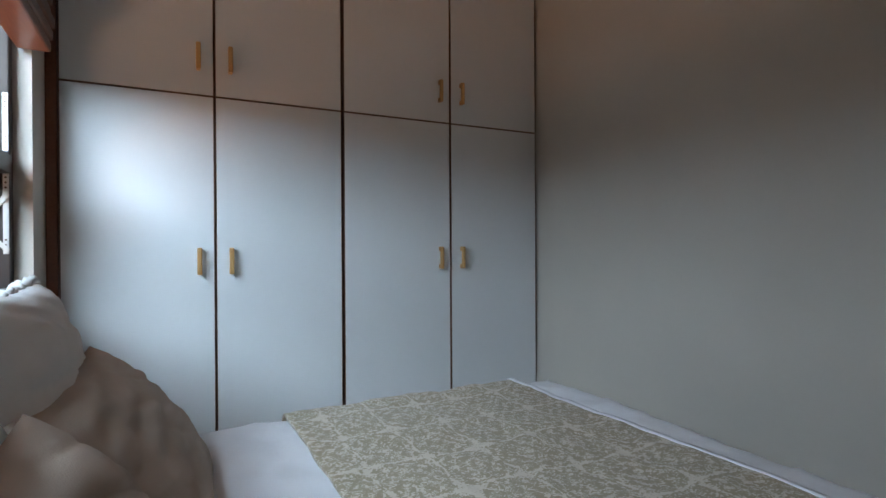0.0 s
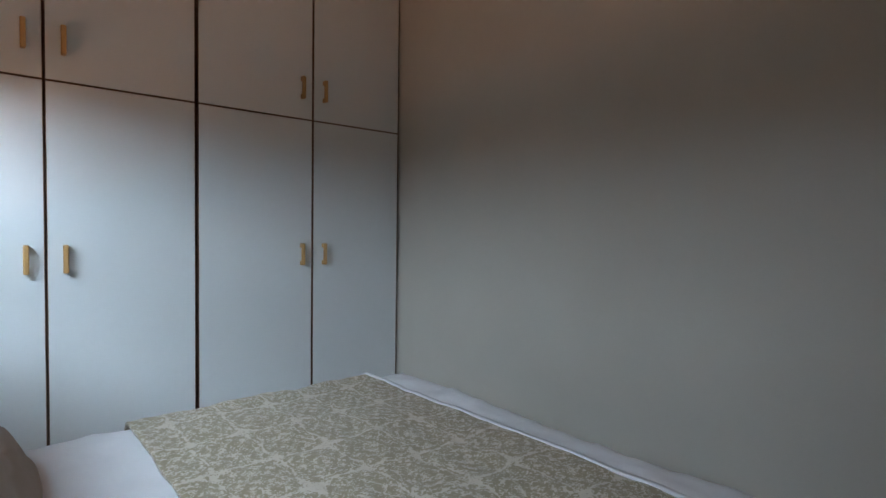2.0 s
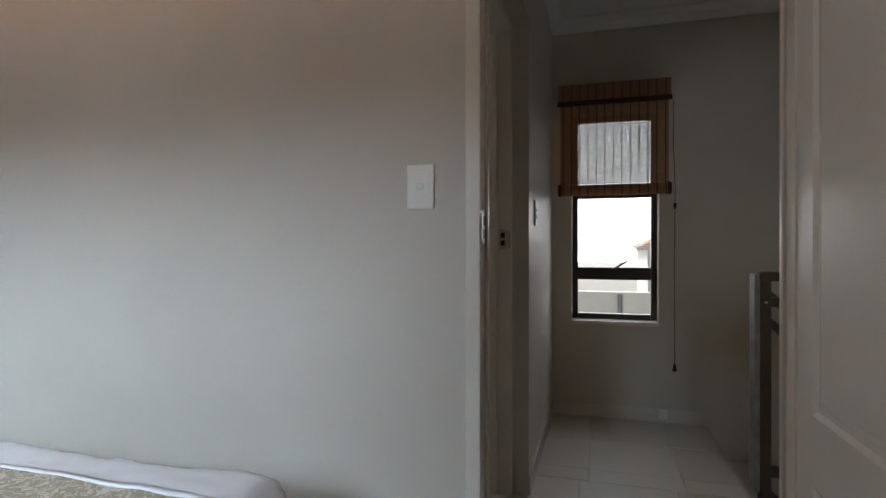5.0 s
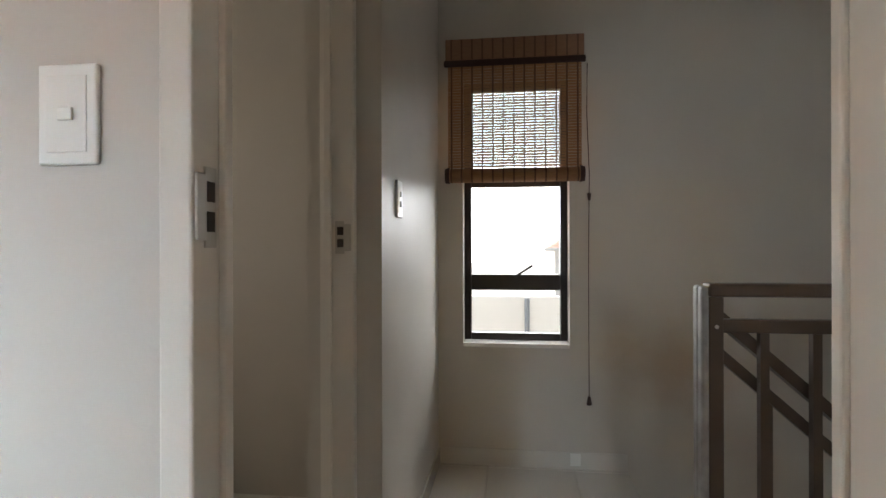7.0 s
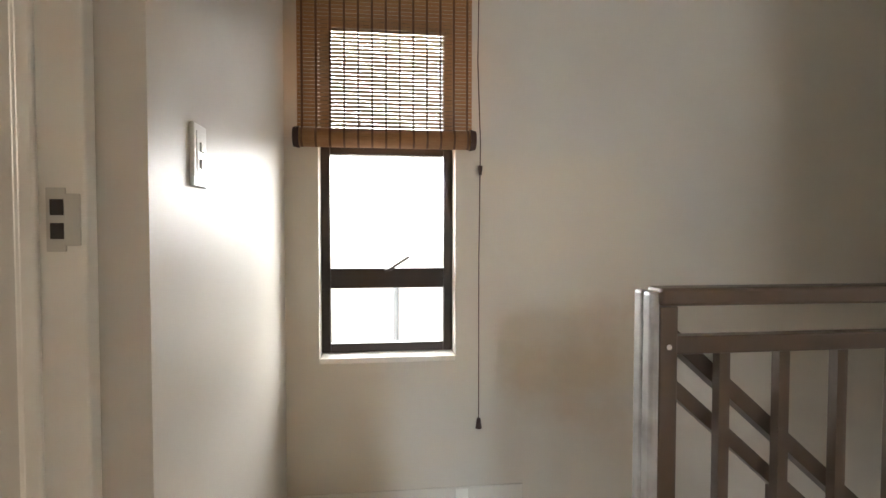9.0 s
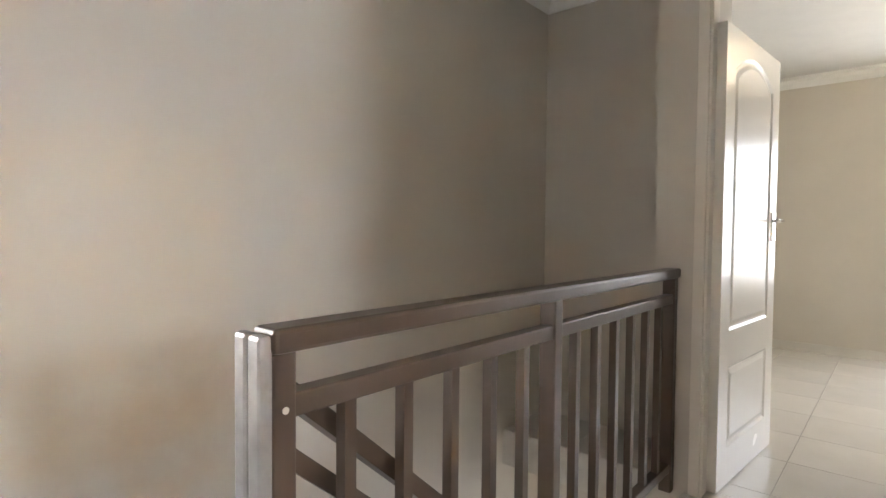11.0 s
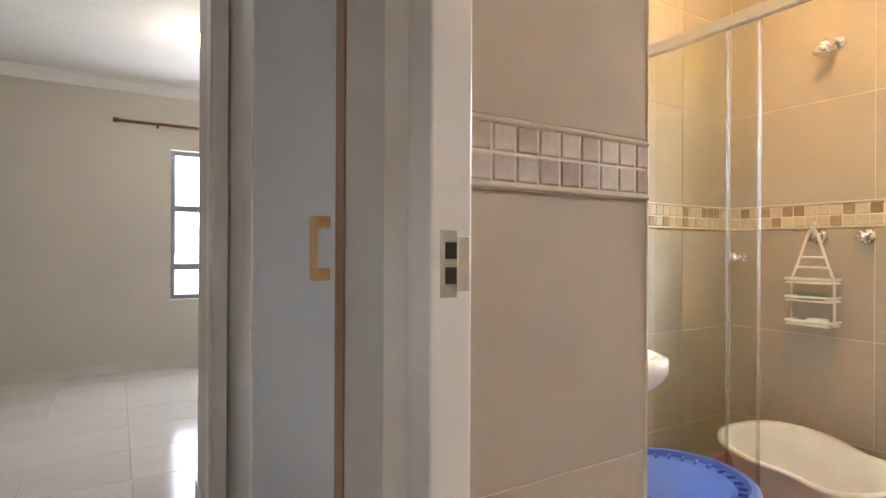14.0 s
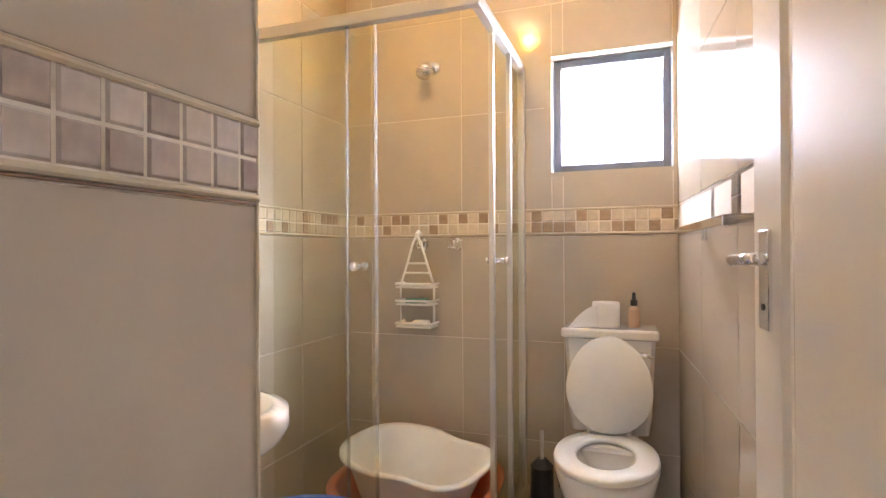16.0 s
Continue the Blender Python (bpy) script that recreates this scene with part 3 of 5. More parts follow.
door_leaf("bathroom_door", (TW - 0.01, -1.003, 0), 186.0, "white moulded panel door, standing open in the bathroom", z_lock=1.14)
door_frame("side_room_door_frame", "cream enamelled steel frame of the recessed doorway", 'y', 0.058, 0.144, 2.124, 2.85, DOORH, strike='b', strike_z=1.122, near_lip=0.012, lip=0.034)
door_frame("second_bedroom_door_frame", "cream enamelled steel frame of the second bedroom doorway", 'y', B2Y - 0.14, B2Y, HW + 0.05, 3.03, 2.33)
door_leaf("second_bedroom_door", (3.0, B2Y - 0.07, 0), 265.0, "white moulded panel door, standing open in the second bedroom", z_lock=1.20)
# ---------------------------------------------------------------- first bedroom: wardrobes
def bar_handle(parent, x, y, z0, z1):
    """A wooden bow handle on a face that looks towards -y."""
    bm = box(x - 0.009, x + 0.009, y - 0.032, y - 0.017, z0, z1, bevel=0.005)
    for z in (z0, z1 - 0.022):
        add_box(bm, x - 0.008, x + 0.008, y - 0.018, y + 0.0, z, z + 0.022, bevel=0.003)
    h = part("handle", bm, OAK, parent, "pale varnished wooden bow handle")
    return h


def wardrobe(xa, xm, xb):
    w = thing("built_in_wardrobe", ((xa + xb) / 2, WARD + 0.3, 0), "white built-in wardrobe with brown-edged doors and wooden handles, shut", "wardrobe", "built-in wardrobes along one wall")
    part("carcass", boxes((xa, xb, WARD + 0.021, 3.09, 0.0, TOP - 0.004)), GAP, w, "dark brown carcass showing in the gaps")
    for a, b, side in ((xa, xm, 1), (xm, xb, -1)):
        for z0, z1, hz in ((0.09, 1.696, 0.978), (1.703, TOP - 0.01, 1.797)):
            a1, b1 = a + 0.0028, b - 0.0028
            d = part("door", box(a1 + 0.002, b1 - 0.002, WARD + 0.001, WARD + 0.018, z0, z1, bevel=0.0012), WARDP, w)
            bm = boxes((a1, a1 + 0.0025, WARD, WARD + 0.018, z0, z1), (b1 - 0.0025, b1, WARD, WARD + 0.018, z0, z1))
            add_box(bm, a1 + 0.0025, b1 - 0.0025, WARD, WARD + 0.018, z0 - 0.0025, z0)
            add_box(bm, a1 + 0.0025, b1 - 0.0025, WARD, WARD + 0.018, z1, z1 + 0.0025)
            part("edging", bm, EDGE, d, "brown edging strip")
            bar_handle(d, (b if side > 0 else a) - side * 0.06, WARD, hz, hz + 0.108)
    part("plinth", box(xa, xb, WARD + 0.05, WARD + 0.07, 0, 0.085), WARDP, w)
    return w


wardrobe(-0.102, 0.423, 0.954)
wardrobe(0.960, 1.508, BW - 0.010)
structure("trim_wardrobe_filler", box(WINX + 0.001, -0.1035, WARD - 0.004, WARD + 0.03, 0, TOP - 0.004, bevel=0.003), DARKWOOD, "dark brown strip between wardrobe and window wall", "trim")

# bedroom window
def open_sash(t, x, a, b, c, d, frame_mat, pane):
    """A top-hung sash that swings outwards from its upper edge."""
    m = Matrix.Translation((x, 0, d)) @ Matrix.Rotation(radians(24), 4, 'Y')
    h = d - c
    bm = box(-0.02, 0.012, a + 0.004, a + 0.039, -h, -0.001, m=m)
    add_box(bm, -0.02, 0.012, b - 0.039, b - 0.004, -h, -0.001, m=m)
    add_box(bm, -0.02, 0.012, a + 0.04, b - 0.04, -h, -h + 0.035, m=m)
    add_box(bm, -0.02, 0.012, a + 0.04, b - 0.04, -0.036, -0.001, m=m)
    sash = part("sash", bm, frame_mat, t, "open bronze sash")
    p = part("pane", box(-0.006, -0.002, a + 0.035, b - 0.035, -h + 0.03, -0.03, m=m), pane, sash)
    p.visible_shadow = False


def casement(name, label, axis, w0, u0, u1, z0, z1, transoms, mullions=(), pane=GLASS, thick=0.05, member=0.04, frame_mat=BRONZE, ajar=False, half=None):
    t = thing(name, (0, 0, 0), label, "window")
    t["kind"] = "structure"

    def bx(a, b, c, d, extra=0.0, bevel=0.004):
        return box(w0 - extra, w0 + thick + extra, a, b, c, d, bevel=bevel) if axis == 'x' else box(a, b, w0 - extra, w0 + thick + extra, c, d, bevel=bevel)
    part("window_frame", bx(u0, u0 + member, z0, z1), frame_mat, t)
    part("window_frame", bx(u1 - member, u1, z0, z1), frame_mat, t)
    part("window_frame", bx(u0 + member + 0.0005, u1 - member - 0.0005, z0, z0 + member), frame_mat, t)
    part("window_frame", bx(u0 + member + 0.0005, u1 - member - 0.0005, z1 - member, z1), frame_mat, t)
    zs = [z0 + member, *[v for tz in transoms for v in (tz - (half or member * 0.75), tz + (half or member * 0.75))], z1 - member]
    us = [u0 + member, *[v for mu in mullions for v in (mu - member * 0.75, mu + member * 0.75)], u1 - member]
    for tz in transoms:
        part("transom", bx(u0 + member + 0.0005, u1 - member - 0.0005, tz - (half or member * 0.75), tz + (half or member * 0.75), 0.002), frame_mat, t)
    for mu in mullions:
        part("mullion", bx(mu - member * 0.75, mu + member * 0.75, z0 + member + 0.0005, z1 - member - 0.0005, 0.004), frame_mat, t)
    for i in range(0, len(us), 2):
        for k in range(0, len(zs), 2):
            a, b, c, d = us[i], us[i + 1], zs[k], zs[k + 1]
            if ajar and k == 0:
                open_sash(t, w0 + 0.01, a, b, c, d, frame_mat, pane)
                continue
            m = w0 + thick / 2
            bm = box(m - 0.002, m + 0.002, a - 0.004, b + 0.004, c - 0.004, d + 0.004) if axis == 'x' else box(a - 0.004, b + 0.004, m - 0.002, m + 0.002, c - 0.004, d + 0.004)
            p = part("pane", bm, pane, t)
            p.visible_shadow = False
    return t


bwin = casement("window_bedroom", "bronze aluminium window with open top-hung sashes and steel stays", 'x', -0.24, 0.352, 2.288, 0.922, 2.098, (1.352,), (1.0, 1.65), ajar=True)
for z0, z1 in ((1.07, 1.322), (1.392, 1.575)):
    bm = box(-0.208, -0.193, 2.2435, 2.2475, z0, z1, bevel=0.001)
    track = part("stay_track", bm, STEEL, bwin, "silver steel stay track")
    for k in range(3):
        for z in (z0 + 0.012 + k * 0.016, z1 - 0.012 - k * 0.016):
            # Dark disc on the track, coloured as a screw hole's shade.
            part("screw_hole", tube((-0.2005, 2.2436, z), (-0.2005, 2.2428, z), 0.0032, n=8), GAP, track)
for z, dz in ((1.255, -0.30), (1.085, 0.19)):
    bm = bmesh.new()
    n = math.hypot(0.19, dz)
    add_box(bm, -0.002, n, -0.0015, 0.0015, -0.007, 0.007, m=Matrix.Translation((-0.198, 2.239, z)) @ Matrix.Rotation(math.atan2(-dz, -0.19), 4, 'Y'))
    add_tube(bm, (-0.199, 2.243, z), (-0.199, 2.234, z), 0.008, n=10)
    part("stay_arm", bm, STEEL, bwin, "silver steel stay arm")
structure("window_sill_bedroom", box(WINX - 0.17, WINX + 0.02, 0.36, 2.28, 0.905, 0.921, bevel=0.003), WALL, "beige plastered window sill", "window sill")
bl = thing("rolled_wooden_blind", (-0.13, 1.3, 1.72), "dark stained wooden blind, drawn up under the window head", "blind")
for i in range(7):
    z = 1.725 + i * 0.038
    part("slat", box(-0.175 - 0.004 * (i % 2), -0.085 + 0.006 * (i % 3), 0.37, 2.27, z, z + 0.035, bevel=0.006), DARKWOOD, bl)
part("head_rail", box(-0.18, -0.09, 0.37, 2.272, 1.992, 2.095, bevel=0.004), DARKWOOD, bl)


# bed
def draped(xs, ys, top, edge_x, edge_y0, edge_y1, r, hang_x, hang_y, wave, lift=0.0):
    """A cloth on a bed top: flat over it, rounded over the foot edge and both sides and hanging from them."""
    def fold(s, e, hang):
        """along: plan position; down: fall."""
        d = s - (e - r)
        if d <= 0:
            return s, 0.0
        q = r * math.pi / 2
        if d < q:
            a = d / r
            return e - r + r * math.sin(a), r * (1 - math.cos(a))
        return e + 0.03 * min(1, (d - q) / 0.2), min(r + d - q, hang)
    bm = bmesh.new()
    grid = []
    for x in xs:
        row = []
        for y in ys:
            px, dx = fold(x, edge_x, hang_x)
            cy = (edge_y0 + edge_y1) / 2
            if y >= cy:
                py, dy = fold(y, edge_y1, hang_y)
            else:
                py, dy = fold(2 * cy - y, 2 * cy - edge_y0, hang_y)
                py = 2 * cy - py
            down = max(dx, dy)
            n = noise.noise((x * 4, y * 4, 3)) * 0.6 + noise.noise((x * 11, y * 9, 7)) * 0.4
            crease = 1 - abs(noise.noise((x * 7 + y * 3, y * 6 - x * 2, 11))) * 4
            out = wave * (n + 0.35 * max(0.0, crease) + 0.22 * noise.noise((x * 21, y * 17, 5)))
            if down > r:
                f = math.sin((x * 9 if dy > dx else y * 9)) * 0.012
                if dx > dy:
                    px += f + lift
                else:
                    py += math.copysign(1, y - cy) * (f + lift)
            row.append(bm.verts.new((px, py, top + lift - down + out)))
        grid.append(row)
    for a, b in zip(grid, grid[1:]):
        for i in range(len(a) - 1):
            bm.faces.new((a[i], b[i], b[i + 1], a[i + 1]))
    bmesh.ops.recalc_face_normals(bm, faces=bm.faces)
    if sum(f.normal.z for f in bm.faces) < 0:
        bmesh.ops.reverse_faces(bm, faces=bm.faces)
    return bm


def solid(ob, t):
    m = ob.modifiers.new("thickness", 'SOLIDIFY')
    m.thickness, m.offset = t, 1
    return ob


BX0, BX1, BY0, BY1, BZ = -0.10, 1.655, 0.42, 1.90, 0.535
bed = thing("bed", (0.75, 1.16, 0), "double bed with a pale mattress, foot towards the door wall", "bed")
part("base", box(BX0, BX1 - 0.05, BY0 + 0.05, BY1 - 0.05, 0.1, 0.30, bevel=0.015), MATT, bed)
part("mattress", box(BX0, BX1 - 0.03, BY0 + 0.03, BY1 - 0.03, 0.30, BZ - 0.012, bevel=0.03), MATT, bed)
for lx in (0.0, 1.45):
    for ly in (BY0 + 0.12, BY1 - 0.12):
        part("leg", tube((lx, ly, 0), (lx, ly, 0.10), 0.025, 0.03), DARKWOOD, bed)


def span(a, b, n):
    return [a + (b - a) * i / n for i in range(n + 1)]


YS = span(BY0 - 0.30, BY1 + 0.30, 90)
sheet = solid(tagged(finish("bed_sheet", draped(span(BX0 + 0.01, BX1 + 0.32, 90), YS, BZ, BX1, BY0, BY1, 0.055, 0.34, 0.34, 0.019), SHEET, True),
                     "white cotton sheet showing round the quilt", "sheet"), 0.006)
q = tagged(finish("quilt", draped(span(0.575, 1.44, 60), YS, BZ + 0.016, BX1 + 0.4, BY0 - 0.012, BY1 + 0.012, 0.06, 0.3, 0.30, 0.014), QUILT, True),
           "cream and olive damask quilt laid over the bed", "quilt")
solid(q, 0.012)
hem = draped(span(1.433, 1.451, 2), YS, BZ + 0.029, BX1 + 0.4, BY0 - 0.024, BY1 + 0.024, 0.06, 0.3, 0.30, 0.009)
solid(part("hem", hem, SHEET, q, "white piped hem", True), 0.004)


def pillow(name, label, size, at, turn, mat, seed, frill=False):
    L, H, T = size
    t = thing(name, at, label, "pillow")
    t.rotation_euler = tuple(radians(a) for a in turn)
    nu, nv = 72, 56
    bm = bmesh.new()
    sides = []
    for s in (1, -1):
        g = []
        for i in range(nu + 1):
            row = []
            for k in range(nv + 1):
                u, v = -1 + 2 * i / nu, -1 + 2 * k / nv
                e = max(0.0, (1 - abs(u) ** 2.6)) ** 0.5 * max(0.0, (1 - abs(v) ** 2.6)) ** 0.5
                sag = 1 - 0.055 * (abs(u) ** 3 * (1 - abs(v)) + abs(v) ** 3 * (1 - abs(u)))
                w = noise.noise((u * 1.7 + seed, v * 1.7, s)) * 0.14 + noise.noise((u * 3 + seed, v * 4, s + 4)) * 0.05 - 0.035 * max(0.0, 1 - abs(noise.noise((u * 2.2 + v * 1.4 + seed, v * 2.6 - u, s + 9))) * 5) + noise.noise((u * 11, v * 7 + seed, s)) * 0.012
                rip = 0.03 * math.sin(9 * (u + v) + seed) * (abs(u * v)) - 0.10 * max(0.0, 1 - abs(noise.noise((u * 0.9 + v * 2.1 + seed, (v - u) * 0.5, s + 2))) * 7) + 0.075 * noise.noise((u * 2 - v * 6 + seed, v * 1.5 + u, s + 5))
                row.append(bm.verts.new((s * T / 2 * e * (1 + w + rip), L / 2 * u * sag, H / 2 * v * sag)))
            g.append(row)
        sides.append(g)
        for a, b in zip(g, g[1:]):
            for k in range(nv):
                f = (a[k], b[k], b[k + 1], a[k + 1])
                bm.faces.new(f if s > 0 else f[::-1])
    bmesh.ops.remove_doubles(bm, verts=bm.verts, dist=0.0008)
    bmesh.ops.recalc_face_normals(bm, faces=bm.faces)
    p = part("cushion", bm, mat, None, smooth=True)
    p.parent = t
    if frill:
        pts = []
        for i in range(97):
            u = -1 + 2 * i / 96
            pts.append((0.012 * math.sin(i * 1.9), L / 2 * u * 0.97, H / 2 * (1 - 0.09 * (1 - abs(u))) + 0.006 * math.sin(i * 2.7)))
        f = part("frill", swept(pts, 0.011, 6), mat, None, "gathered white frill", True)
        f.parent = t
    return t


pillow("white_cushion", "large white cotton cushion with frilled edge at the bed head", (0.70, 0.50, 0.20), (0.015, 1.42, 0.765), (0, -14, 0), PILLOWW, 1.3, True)
pillow("white_cushion", "large white cotton cushion with frilled edge at the bed head", (0.66, 0.46, 0.20), (0.015, 0.70, 0.745), (0, -14, 2), PILLOWW, 4.1, True)
pillow("pillow", "taupe cotton pillow leaning on a white cushion", (0.68, 0.44, 0.17), (0.185, 1.43, 0.66), (0, -38, -3), PILLOWB, 7.7)
pillow("pillow", "taupe cotton pillow leaning on a white cushion", (0.62, 0.42, 0.17), (0.18, 0.80, 0.672), (0, -36, 0), PILLOWB, 2.9)


def switch_plate(name, label, at, facing, rockers=1, w=0.085, h=0.128):
    """facing: degrees about z; 0 looks towards -x."""
    t = thing(name, at, label, "light switch")
    t.rotation_euler = (0, 0, radians(facing))
    part("plate", box(-0.009, 0, -w / 2, w / 2, -h / 2, h / 2, bevel=0.003), PLASTICW, None).parent = t
    part("inner_plate", box(-0.0105, -0.0085, -w * 0.34, w * 0.34, -h * 0.38, h * 0.38, bevel=0.0008), PLASTICW, None).parent = t
    for i in range(rockers):
        z = (i - (rockers - 1) / 2) * 0.032
        part("rocker", box(-0.0145, -0.010, -0.011, 0.011, z - 0.009, z + 0.009, bevel=0.002, m=Matrix.Rotation(radians(0), 4, 'Y')), PLASTICW, None).parent = t
    return t


switch_plate("light_switch", "white plastic light switch on the beige wall", (BW, 0.198, 1.267), 0, h=0.133)
switch_plate("light_switch", "white double light switch on the landing wall", (3.105, LEFT, 1.25), 90, 2, 0.075, 0.12)

# ---------------------------------------------------------------- landing
tiled_floor("floor_landing", "pale ceramic tiles on the landing floor", HW - 0.08, 3.10, B2Y - 0.1, LEFT, 0.42, shift=(0.11, 0.1))
tiled_floor("floor_landing_end", "pale ceramic tiles at the end of the landing", 3.102, END, -0.95, LEFT, 0.42, shift=(0.282, 0.16))
tiled_floor("floor_side_room", "pale ceramic tiles in the side room", HW - 0.08, 4.3, LEFT + 0.002, 1.9, 0.42)
tiled_floor("floor_bedroom", "pale ceramic tiles in the bedroom", WINX, HW - 0.082, -0.86, 3.1, 0.42)
tiled_floor("floor_second_bedroom", "glossy pale ceramic tiles in the second bedroom", -0.6, 4.11, FAR2, B2Y - 0.102, 0.45, shift=(0.2, 0.1))


def skirting(name, x0, x1, y0, y1, h=0.085):
    structure(name, box(x0, x1, y0, y1, 0, h, bevel=0.002), FLOORT, "pale tile skirting", "baseboard")


skirting("baseboard_landing_side", 2.88, END - 0.009, LEFT - 0.008, LEFT)
skirting("baseboard_landing_end", END - 0.008, END, -0.95, LEFT)
skirting("baseboard_recess", 2.877, 2.885, LEFT - 0.008, 0.035)
skirting("baseboard_second_bedroom", -0.6, 4.11, FAR2, FAR2 + 0.01)
skirting("baseboard_second_bedroom_passage", HW, HW + 0.01, -3.74, -3.12)

hwin = casement("window_landing", "bronze aluminium window with a fixed lower light", 'x', END + 0.09, wy0, wy1, wz0 + 0.02, wz1, (0.9165, 1.452), member=0.036, half=0.0405)
part("window_catch", swept([(END + 0.085, -0.40, 0.945), (END + 0.065, -0.42, 0.955), (END + 0.05, -0.495, 1.005)], 0.006), BRONZE, hwin, "dark casement stay")
structure("window_sill_landing", box(END - 0.004, END + 0.2, wy0 + 0.001, wy1 - 0.001, wz0 - 0.004, wz0 + 0.018, bevel=0.003), WHITE, "white painted window sill", "window sill")

sk = thing("white_skirting_plate", (END - 0.008, -0.70, 0.055), "small white plate on the skirting", "socket")
part("plate", box(END - 0.016, END - 0.008, -0.725, -0.675, 0.02, 0.08, bevel=0.002), PLASTICW, sk)
# Unseen window, added so that the side room gets light.
casement("added_side_room_window", "unseen bronze window added to light the side room", 'y', 1.93, 2.302, 3.198, 1.052, 1.948, (1.5,))
# bamboo roller blind
blind = thing("bamboo_blind", (END - 0.04, -0.416, 1.42), "brown bamboo slat roller blind, half lowered over the window", "blind")
by0, by1 = -0.738, -0.066
part("valance", box(END - 0.075, END - 0.062, by0, by1, 2.02, 2.125, bevel=0.003), BLINDB, blind, "bamboo valance strip")
part("head_rail", box(END - 0.060, END - 0.002, by0 + 0.01, by1 - 0.01, 2.03, 2.10, bevel=0.003), DARKWOOD, blind)
part("dark_band", box(END - 0.078, END - 0.060, by0 - 0.008, by1 + 0.008, 1.99, 2.022, bevel=0.006), THREAD, blind)
nsl = 36
for i in range(nsl):
    z = 1.49 + i * (1.992 - 1.49) / nsl
    part("slat", box(END - 0.066, END - 0.0635, by0 + 0.012, by1 - 0.012, z, z + 0.0122), BLINDA, blind)
for i in range(13):
    y = by0 + 0.030 + i * (by1 - by0 - 0.06) / 12
    part("cord_thread", box(END - 0.0668, END - 0.0628, y - 0.0040, y + 0.0040, 1.487, 1.991), STITCH, blind)
    part("valance_stitch", box(END - 0.0756, END - 0.0745, y - 0.004, y + 0.004, 2.023, 2.124), STITCH, blind)
    part("roll_stitch", tube((END - 0.062, y - 0.004, 1.452), (END - 0.062, y + 0.004, 1.452), 0.0366, n=20), STITCH, blind)
part("bottom_roll", tube((END - 0.062, by0 + 0.02, 1.452), (END - 0.062, by1 - 0.02, 1.452), 0.036, n=20), BLINDA, blind, "rolled bamboo", True)
for y in (by0 + 0.02, by1 - 0.02):
    s = -1 if y < -0.4 else 1
    part("end_cap", tube((END - 0.062, y, 1.452), (END - 0.062, y + s * 0.022, 1.452), 0.041, 0.036), THREAD, blind, "dark plastic roll end")
cy = -0.765
part("pull_cord", swept([(END - 0.05, cy + 0.01, 1.99), (END - 0.045, cy + 0.012, 1.75), (END - 0.04, cy, 1.45), (END - 0.03, cy + 0.003, 1.0), (END - 0.02, cy, 0.36)], 0.0022, 6), THREAD, blind)
part("cord_toggle", tube((END - 0.035, cy, 1.325), (END - 0.035, cy, 1.36), 0.006, 0.010), THREAD, blind)
part("cord_weight", tube((END - 0.02, cy, 0.325), (END - 0.02, cy, 0.365), 0.013, 0.007), THREAD, blind)

# balustrade
RX = 3.16
bal = thing("balustrade", (RX, -2.0, 0), "brown powder-coated steel balustrade along the stairwell", "railing")
part("handrail", box(RX - 0.038, RX + 0.030, -2.968, -0.985, 0.940, 0.981, bevel=0.008), RAILM, bal, "brown steel handrail")
part("mid_rail", box(RX - 0.02, RX + 0.02, -2.968, -1.03, 0.829, 0.870, bevel=0.004), RAILM, bal)
part("bottom_rail", box(RX - 0.02, RX + 0.02, -2.968, -1.03, 0.09, 0.13, bevel=0.004), RAILM, bal)
for y in (-1.01, -1.905, -2.945):
    part("post", box(RX - 0.026, RX + 0.026, y - 0.022, y + 0.022, 0, 0.940, bevel=0.004), RAILM, bal)
for i in range(1, 13):
    y = -1.005 - 0.15 * i
    if i != 6:
        part("baluster", box(RX - 0.013, RX + 0.013, y - 0.013, y + 0.013, 0.13, 0.829), RAILM, bal)
part("screw", tube((RX - 0.027, -1.01, 0.848), (RX - 0.029, -1.01, 0.848), 0.006), STEEL, bal, "bare screw head")
for dy, dx in ((-0.977, -0.008), (-0.977, 0.034)):
    part("end_tube", box(RX + dx - 0.02, RX + dx + 0.02, dy - 0.012, dy + 0.012, 0.02, 0.972, bevel=0.008), WORNM, bal, "worn silvery edge of the end post")

# stair with its own sloping rail
stair = tagged(new("staircase"), "tiled stair going down beside the balustrade", "stairs", kind="structure")
for i in range(11):
    z, y = -0.19 * (i + 1), -0.96 - 0.215 * i
    part("step", box(3.102, END - 0.002, y - 0.235, y, z - 0.25, z, bevel=0.006), FLOORT, stair)
srl = thing("stair_rail", (3.228, -1.1, -0.2), "brown steel stair rail sloping down the stairwell", "railing")
sx = 3.228
slope = 0.19 / 0.215


def sloped(y0, y1, z_at, t, h):
    outline = [(y0, z_at), (y1, z_at + (y1 - y0) * slope), (y1, z_at + (y1 - y0) * slope + h), (y0, z_at + h)]
    return prism(outline, 'x', sx - t, sx + t)


part("handrail", sloped(-1.03, -3.1, 0.860, 0.028, 0.048), RAILM, srl)
part("mid_rail", sloped(-1.03, -3.1, 0.745, 0.018, 0.045), RAILM, srl)
part("bottom_rail", sloped(-1.03, -3.1, -0.02, 0.018, 0.04), RAILM, srl)
part("post", box(sx - 0.022, sx + 0.022, -1.05, -1.006, -0.2, 0.93, bevel=0.004), RAILM, srl)
for i in range(1, 14):
    y = -1.05 - i * 0.148
    zb = -0.02 + (y + 1.03) * slope
    part("baluster", box(sx - 0.011, sx + 0.011, y - 0.011, y + 0.011, zb + 0.03, zb + 0.77), RAILM, srl)

